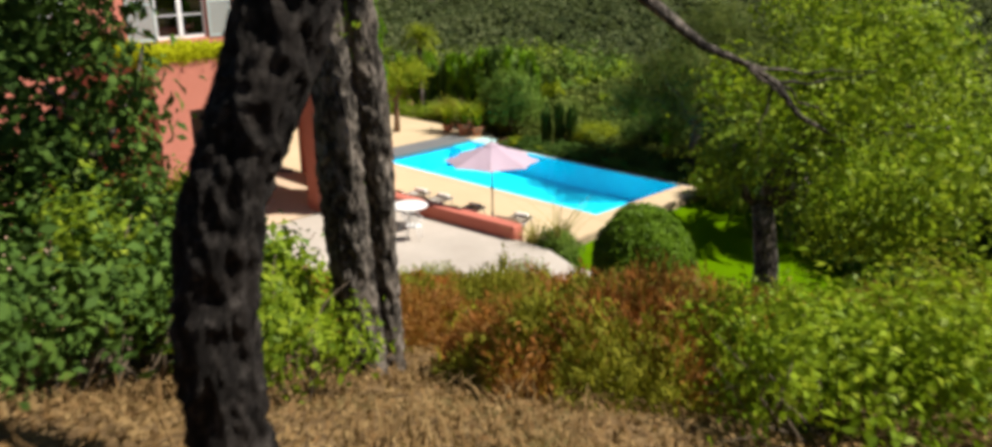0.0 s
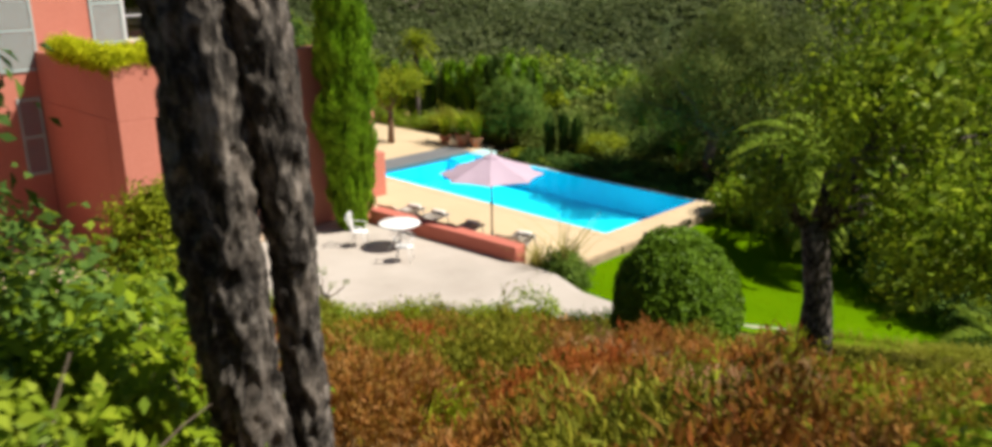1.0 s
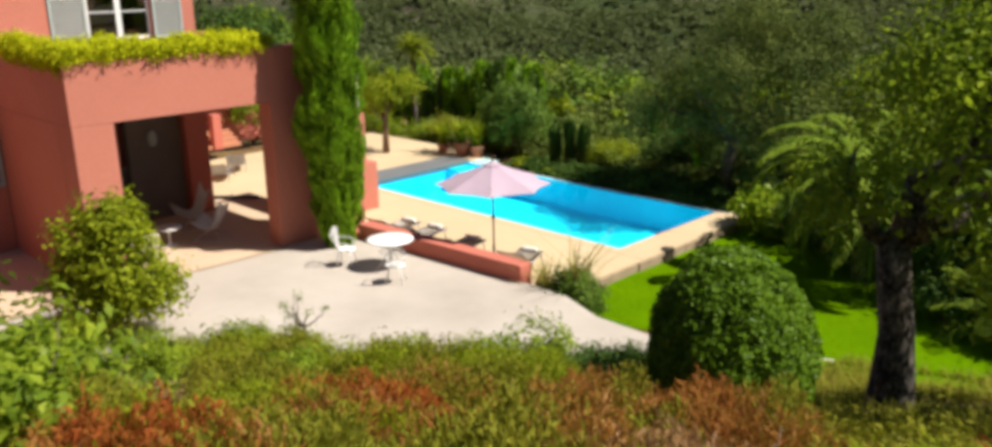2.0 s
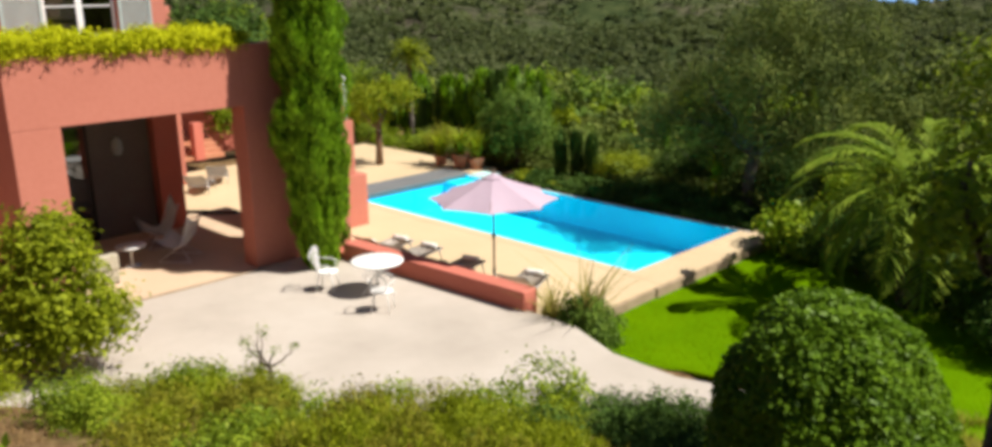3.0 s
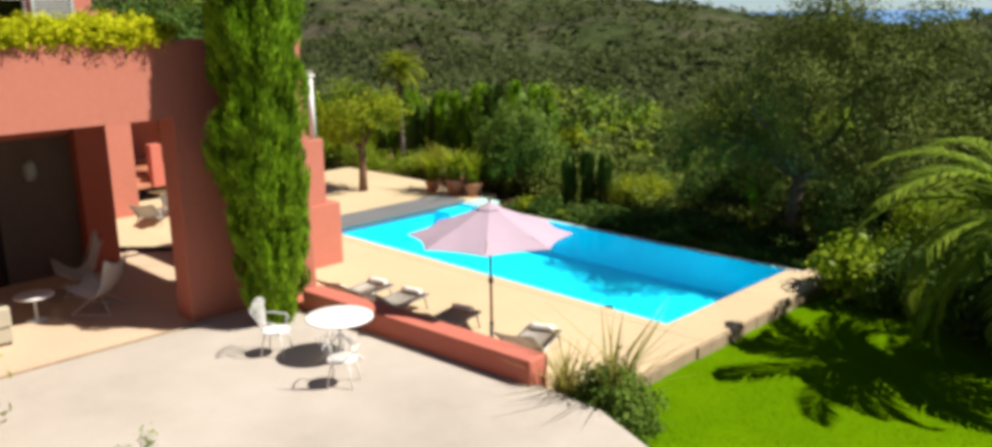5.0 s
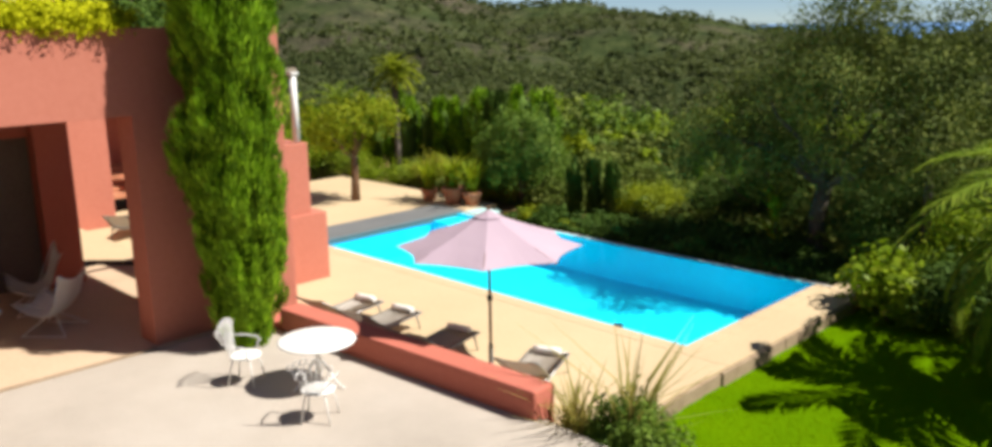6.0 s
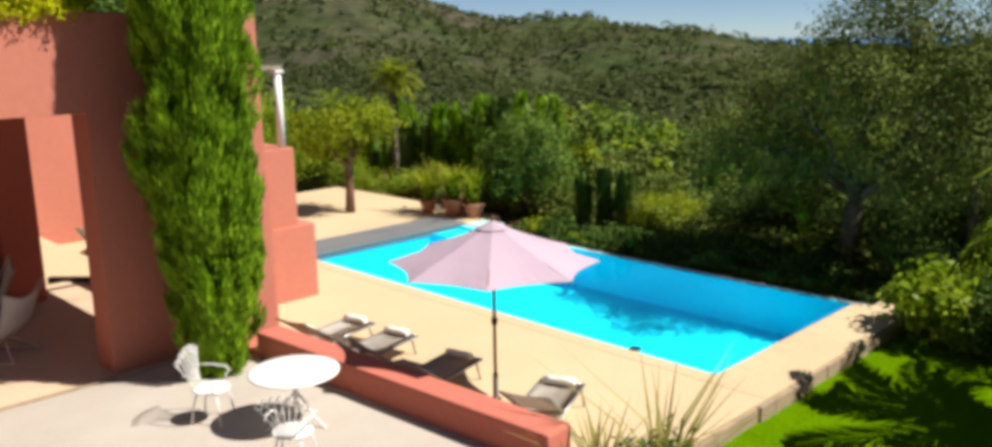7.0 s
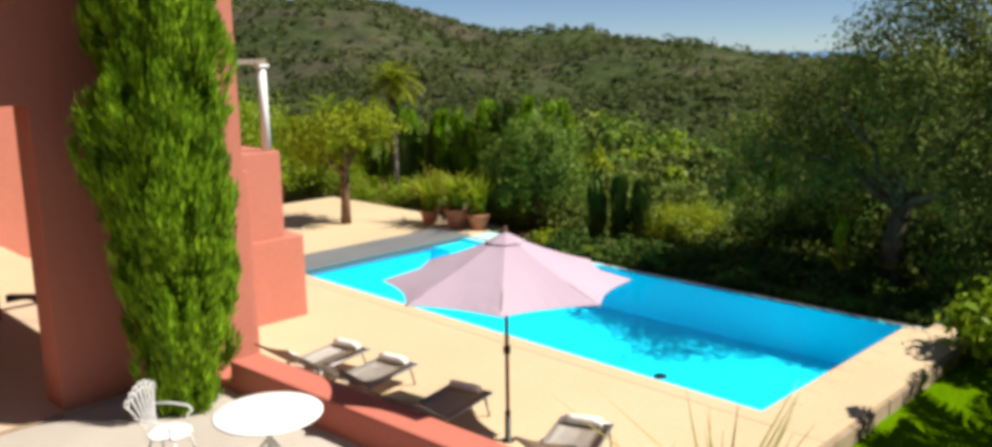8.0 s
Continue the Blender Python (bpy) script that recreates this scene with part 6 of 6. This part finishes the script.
# dark shrubs added to fill the shadow gap between path and topiary
mounds("dark_shrub", "low dark shrub added for the shaded gap by the path", [(-11.8, 14.9, 0.5, 0.26), (-11.1, 15.4, 0.5, 0.28), (-10.3, 15.9, 0.5, 0.26), (-9.5, 16.3, 0.5, 0.26), (-12.5, 14.5, 0.5, 0.26)], DARK_LEAF, 0.06, 22, 0.07, 260, wide=0.5, group="shrubs along the path")

# dry grass and litter over the slope
x, y, s = on_slope(70000, -19, 4, -5, 17)
keep = (s > 0.3) & (np.array([noise.noise(Vector((a * 0.7, b * 0.7, 2))) for a, b in zip(x, y)]) > 0.0)
x, y = x[keep], y[keep]
ob = new("dry_grass", quads("dry_grass", blades(rng, np.stack([x, y, ground_z(x, y) + np.array([rough(a, b, 20) for a, b in zip(x, y)]) - 0.02], 1), 0.15, 0.012, 0.8, 0.4), DRY_GRASS))
tagged(ob, "straw-coloured dry grass over the slope", "grass", kind="stuff")
x, y, s = on_slope(60000, -9, 5, 7, 19)
keep = (s > -0.8) & (np.array([noise.noise(Vector((a * 0.5, b * 0.5, 9))) for a, b in zip(x, y)]) > -0.1)
x, y = x[keep], y[keep]
ob = new("green_grass", quads("green_grass", blades(rng, np.stack([x, y, ground_z(x, y) - 0.02], 1), 0.24, 0.02, 0.6, 0.4), SCRUB))
tagged(ob, "rough green grass on the slope by the oak", "grass", kind="stuff")

x, y, s = on_slope(60000, -8, 3, -3, 8)
keep = s > 6
x, y = x[keep], y[keep]
c = np.stack([x, y, ground_z(x, y) + rng.uniform(0.0, 0.05, len(x)) + np.array([rough(a, b, 20) for a, b in zip(x, y)])], 1)
tagged(new("leaf_litter", quads("leaf_litter", leaves(rng, c, 0.05, None, 0.45, 1.5), DRY_GRASS)), "dry fallen leaves under the cork oaks", "leaf litter", kind="stuff")

# ---- woods beyond the garden ----
def valley_trees():
    """Mixed trees between the garden and the far slopes."""
    rg = np.random.default_rng(17)
    for mat, n, lab in ((OAK_LEAF, 200, "mid-green"), (OAK_DARK, 330, "dark green"), (LAUREL_LEAF, 300, "deep green"), (CITRUS_LEAF, 22, "yellow-green")):
        az, r = np.radians(rg.uniform(-8, 80, n)), np.sqrt(rg.uniform(17 ** 2, 62 ** 2, n))
        x, y = MID[0] - r * np.sin(az), MID[1] + r * np.cos(az)
        keep = (y > 36.5 + np.where(x < -30, 0.0, 1.5)) | (x < -47)
        x, y = x[keep], y[keep]
        per = 170
        sc = 0.5 + 1.4 * rg.uniform(0, 1, len(x)) ** 2.2
        sc = sc * np.where((y < 62) & (x > -36), 0.62, 1.0)
        mid = np.stack([x, y, ground_z(x, y) + 1.1 * sc], 1)
        o = unit(rg.normal(size=(len(x) * per, 3)))
        lump = 0.75 + 0.35 * np.sin(o[:, 0] * 5 + np.repeat(x, per)) * np.cos(o[:, 1] * 4 + np.repeat(y, per))
        c = np.repeat(mid, per, 0) + o * np.array([1.25, 1.25, 1.2]) * (np.repeat(sc, per) * lump * rg.uniform(0.6, 1.0, len(o)))[:, None]
        tagged(new("valley_trees", quads("valley_trees", leaves(rg, c, 0.36, o, 0.6), mat)), lab + " trees filling the valley below the garden", "trees", kind="stuff")


valley_trees()


def undergrowth(name, label, n, x0, x1, y0, y1, low, high, size, mat, seed, seen):
    """Uneven low growth over a patch of ground."""
    rg = np.random.default_rng(seed)
    x, y = rg.uniform(x0, x1, n), rg.uniform(y0, y1, n)
    hill = np.array([0.5 + 0.9 * noise.noise(Vector((a * 0.9, b * 0.9, seed))) + 0.4 * noise.noise(Vector((a * 2.3, b * 2.3, seed))) for a, b in zip(x, y)])
    keep = (hill > 0.08) & seen(x, y)
    x, y, hill = x[keep], y[keep], hill[keep]
    top = low + (high - low) * np.clip(hill, 0, 1.1)
    c = np.stack([x, y, ground_z(x, y) + top * rg.uniform(0, 1, len(x)) ** 0.45], 1)
    tagged(new(name, quads(name, leaves(rg, c, size, None, 0.55, 0.6), mat)), label, "undergrowth", kind="stuff")


def past_pool(x, y):
    return (y > 28.35 + 0.1 * np.sin(x * 2.1)) & ((x > -27.5) | (y > 30.5)) & (np.abs(x + 25.6) + np.abs(y - 30.7) > 1.3)


undergrowth("pool_undergrowth", "dense dark undergrowth along the far pool edge", 52000, -27.5, -15.6, 28.3, 31.2, 0.12, 0.62, 0.13, DARK_LEAF, 201, past_pool)
undergrowth("garden_undergrowth", "mixed green undergrowth behind the pool", 60000, -36, -17, 30.6, 38.5, 0.10, 0.85, 0.17, OAK_DARK, 202, past_pool)
undergrowth("garden_undergrowth", "olive green undergrowth behind the pool", 26000, -36, -17, 30.6, 38.5, 0.10, 0.95, 0.17, OLIVE_LEAF, 203, past_pool)
undergrowth("valley_scrub", "green scrub on the valley floor", 90000, -75, -8, 37.5, 72, 0.10, 1.1, 0.34, OAK_DARK, 204, past_pool)
for x, y, r, h in ((-13.0, 27.0, 0.9, 0.8), (-12.0, 26.7, 0.8, 0.7), (-14.0, 27.6, 0.9, 0.8), (-10.2, 26.4, 1.0, 0.9), (-9.2, 25.2, 0.9, 0.8), (-8.6, 23.8, 0.8, 0.6), (-12.6, 28.6, 1.2, 1.2)):
    shrub("garden_shrub", (x, y, gz(x, y) - 0.05), (r, r, h), DARK_LEAF, "dark green shrub behind the palm", 0.11, 120, 20, 0.12, group="shrubs beyond the lawn")
undergrowth("lawn_edge_undergrowth", "dark undergrowth round the palms beyond the lawn", 26000, -10.8, -3.0, 24.6, 31.5, 0.10, 0.9, 0.15, DARK_LEAF, 205, lambda x, y: x + 0.25 * (y - 24.6) > -10.2)


def far_wood():
    rg = np.random.default_rng(91)
    out = []
    for r0, r1, n, size, per, rad in ((44, 120, 2600, 0.6, 60, 1.5), (110, 330, 9000, 1.1, 26, 1.9), (300, 1150, 14000, 2.2, 14, 3.0)):
        az = np.radians(rg.uniform(-4, 84, n))
        r = np.sqrt(rg.uniform(r0 ** 2, r1 ** 2, n))
        x, y = MID[0] - r * np.sin(az), MID[1] + r * np.cos(az)
        dens = np.array([noise.noise(Vector((a * 0.012, b * 0.012, 4))) + 0.8 * noise.noise(Vector((a * 0.004, b * 0.004, 8))) for a, b in zip(x, y)])
        keep = dens + rg.normal(0, 0.12, n) > -0.30
        x, y, r = x[keep], y[keep], r[keep]
        z = ground_z(x, y) + np.array([rough(a, b, c) for a, b, c in zip(x, y, r)])
        sc = 0.45 + 1.3 * rg.uniform(0, 1, len(x)) ** 2
        c = np.repeat(np.stack([x, y, z + rad * 0.55 * sc], 1), per, 0)
        o = unit(rg.normal(size=(len(c), 3)))
        o[:, 2] = np.abs(o[:, 2]) * 1.1 - 0.25
        c = c + o * rad * np.repeat(sc, per)[:, None] * rg.uniform(0.5, 1.0, (len(c), 1)) * np.array([1, 1, 0.85])
        out.append(leaves(rg, c, size, o * 0.35, 0.85, 0.9))
    tagged(new("hillside_woods", quads("hillside_woods", np.concatenate(out), FAR_LEAF)), "dark green maquis and woods covering the far hills", "woods", kind="stuff")


far_wood()
# far houses among the trees
rg = np.random.default_rng(15)
for i in range(5):
    az, r = math.radians(rg.uniform(31, 46)), rg.uniform(650, 1000)
    x, y = MID[0] - r * math.sin(az), MID[1] + r * math.cos(az)
    h = thing("villa", (x, y, gz(x, y) + rough(x, y, r)), "small pale villa with tiled roof among distant trees", "house", "far villas", turn=rg.uniform(0, 90))
    w, d = rg.uniform(7, 11), rg.uniform(5, 8)
    part("wall", box(shape(), (-w / 2, -d / 2, -3), (w / 2, d / 2, 4.2)), PALE_WALL, h)
    bm = shape()
    v = [bm.verts.new(p) for p in ((-w * 0.55, -d * 0.58, 4.2), (w * 0.55, -d * 0.58, 4.2), (w * 0.55, d * 0.58, 4.2), (-w * 0.55, d * 0.58, 4.2), (-w * 0.3, 0, 6.0), (w * 0.3, 0, 6.0))]
    for f in ((0, 1, 5, 4), (1, 2, 5), (2, 3, 4, 5), (3, 0, 4), (3, 2, 1, 0)):
        bm.faces.new([v[k] for k in f])
    part("roof", bm, TILE_ROOF, h)
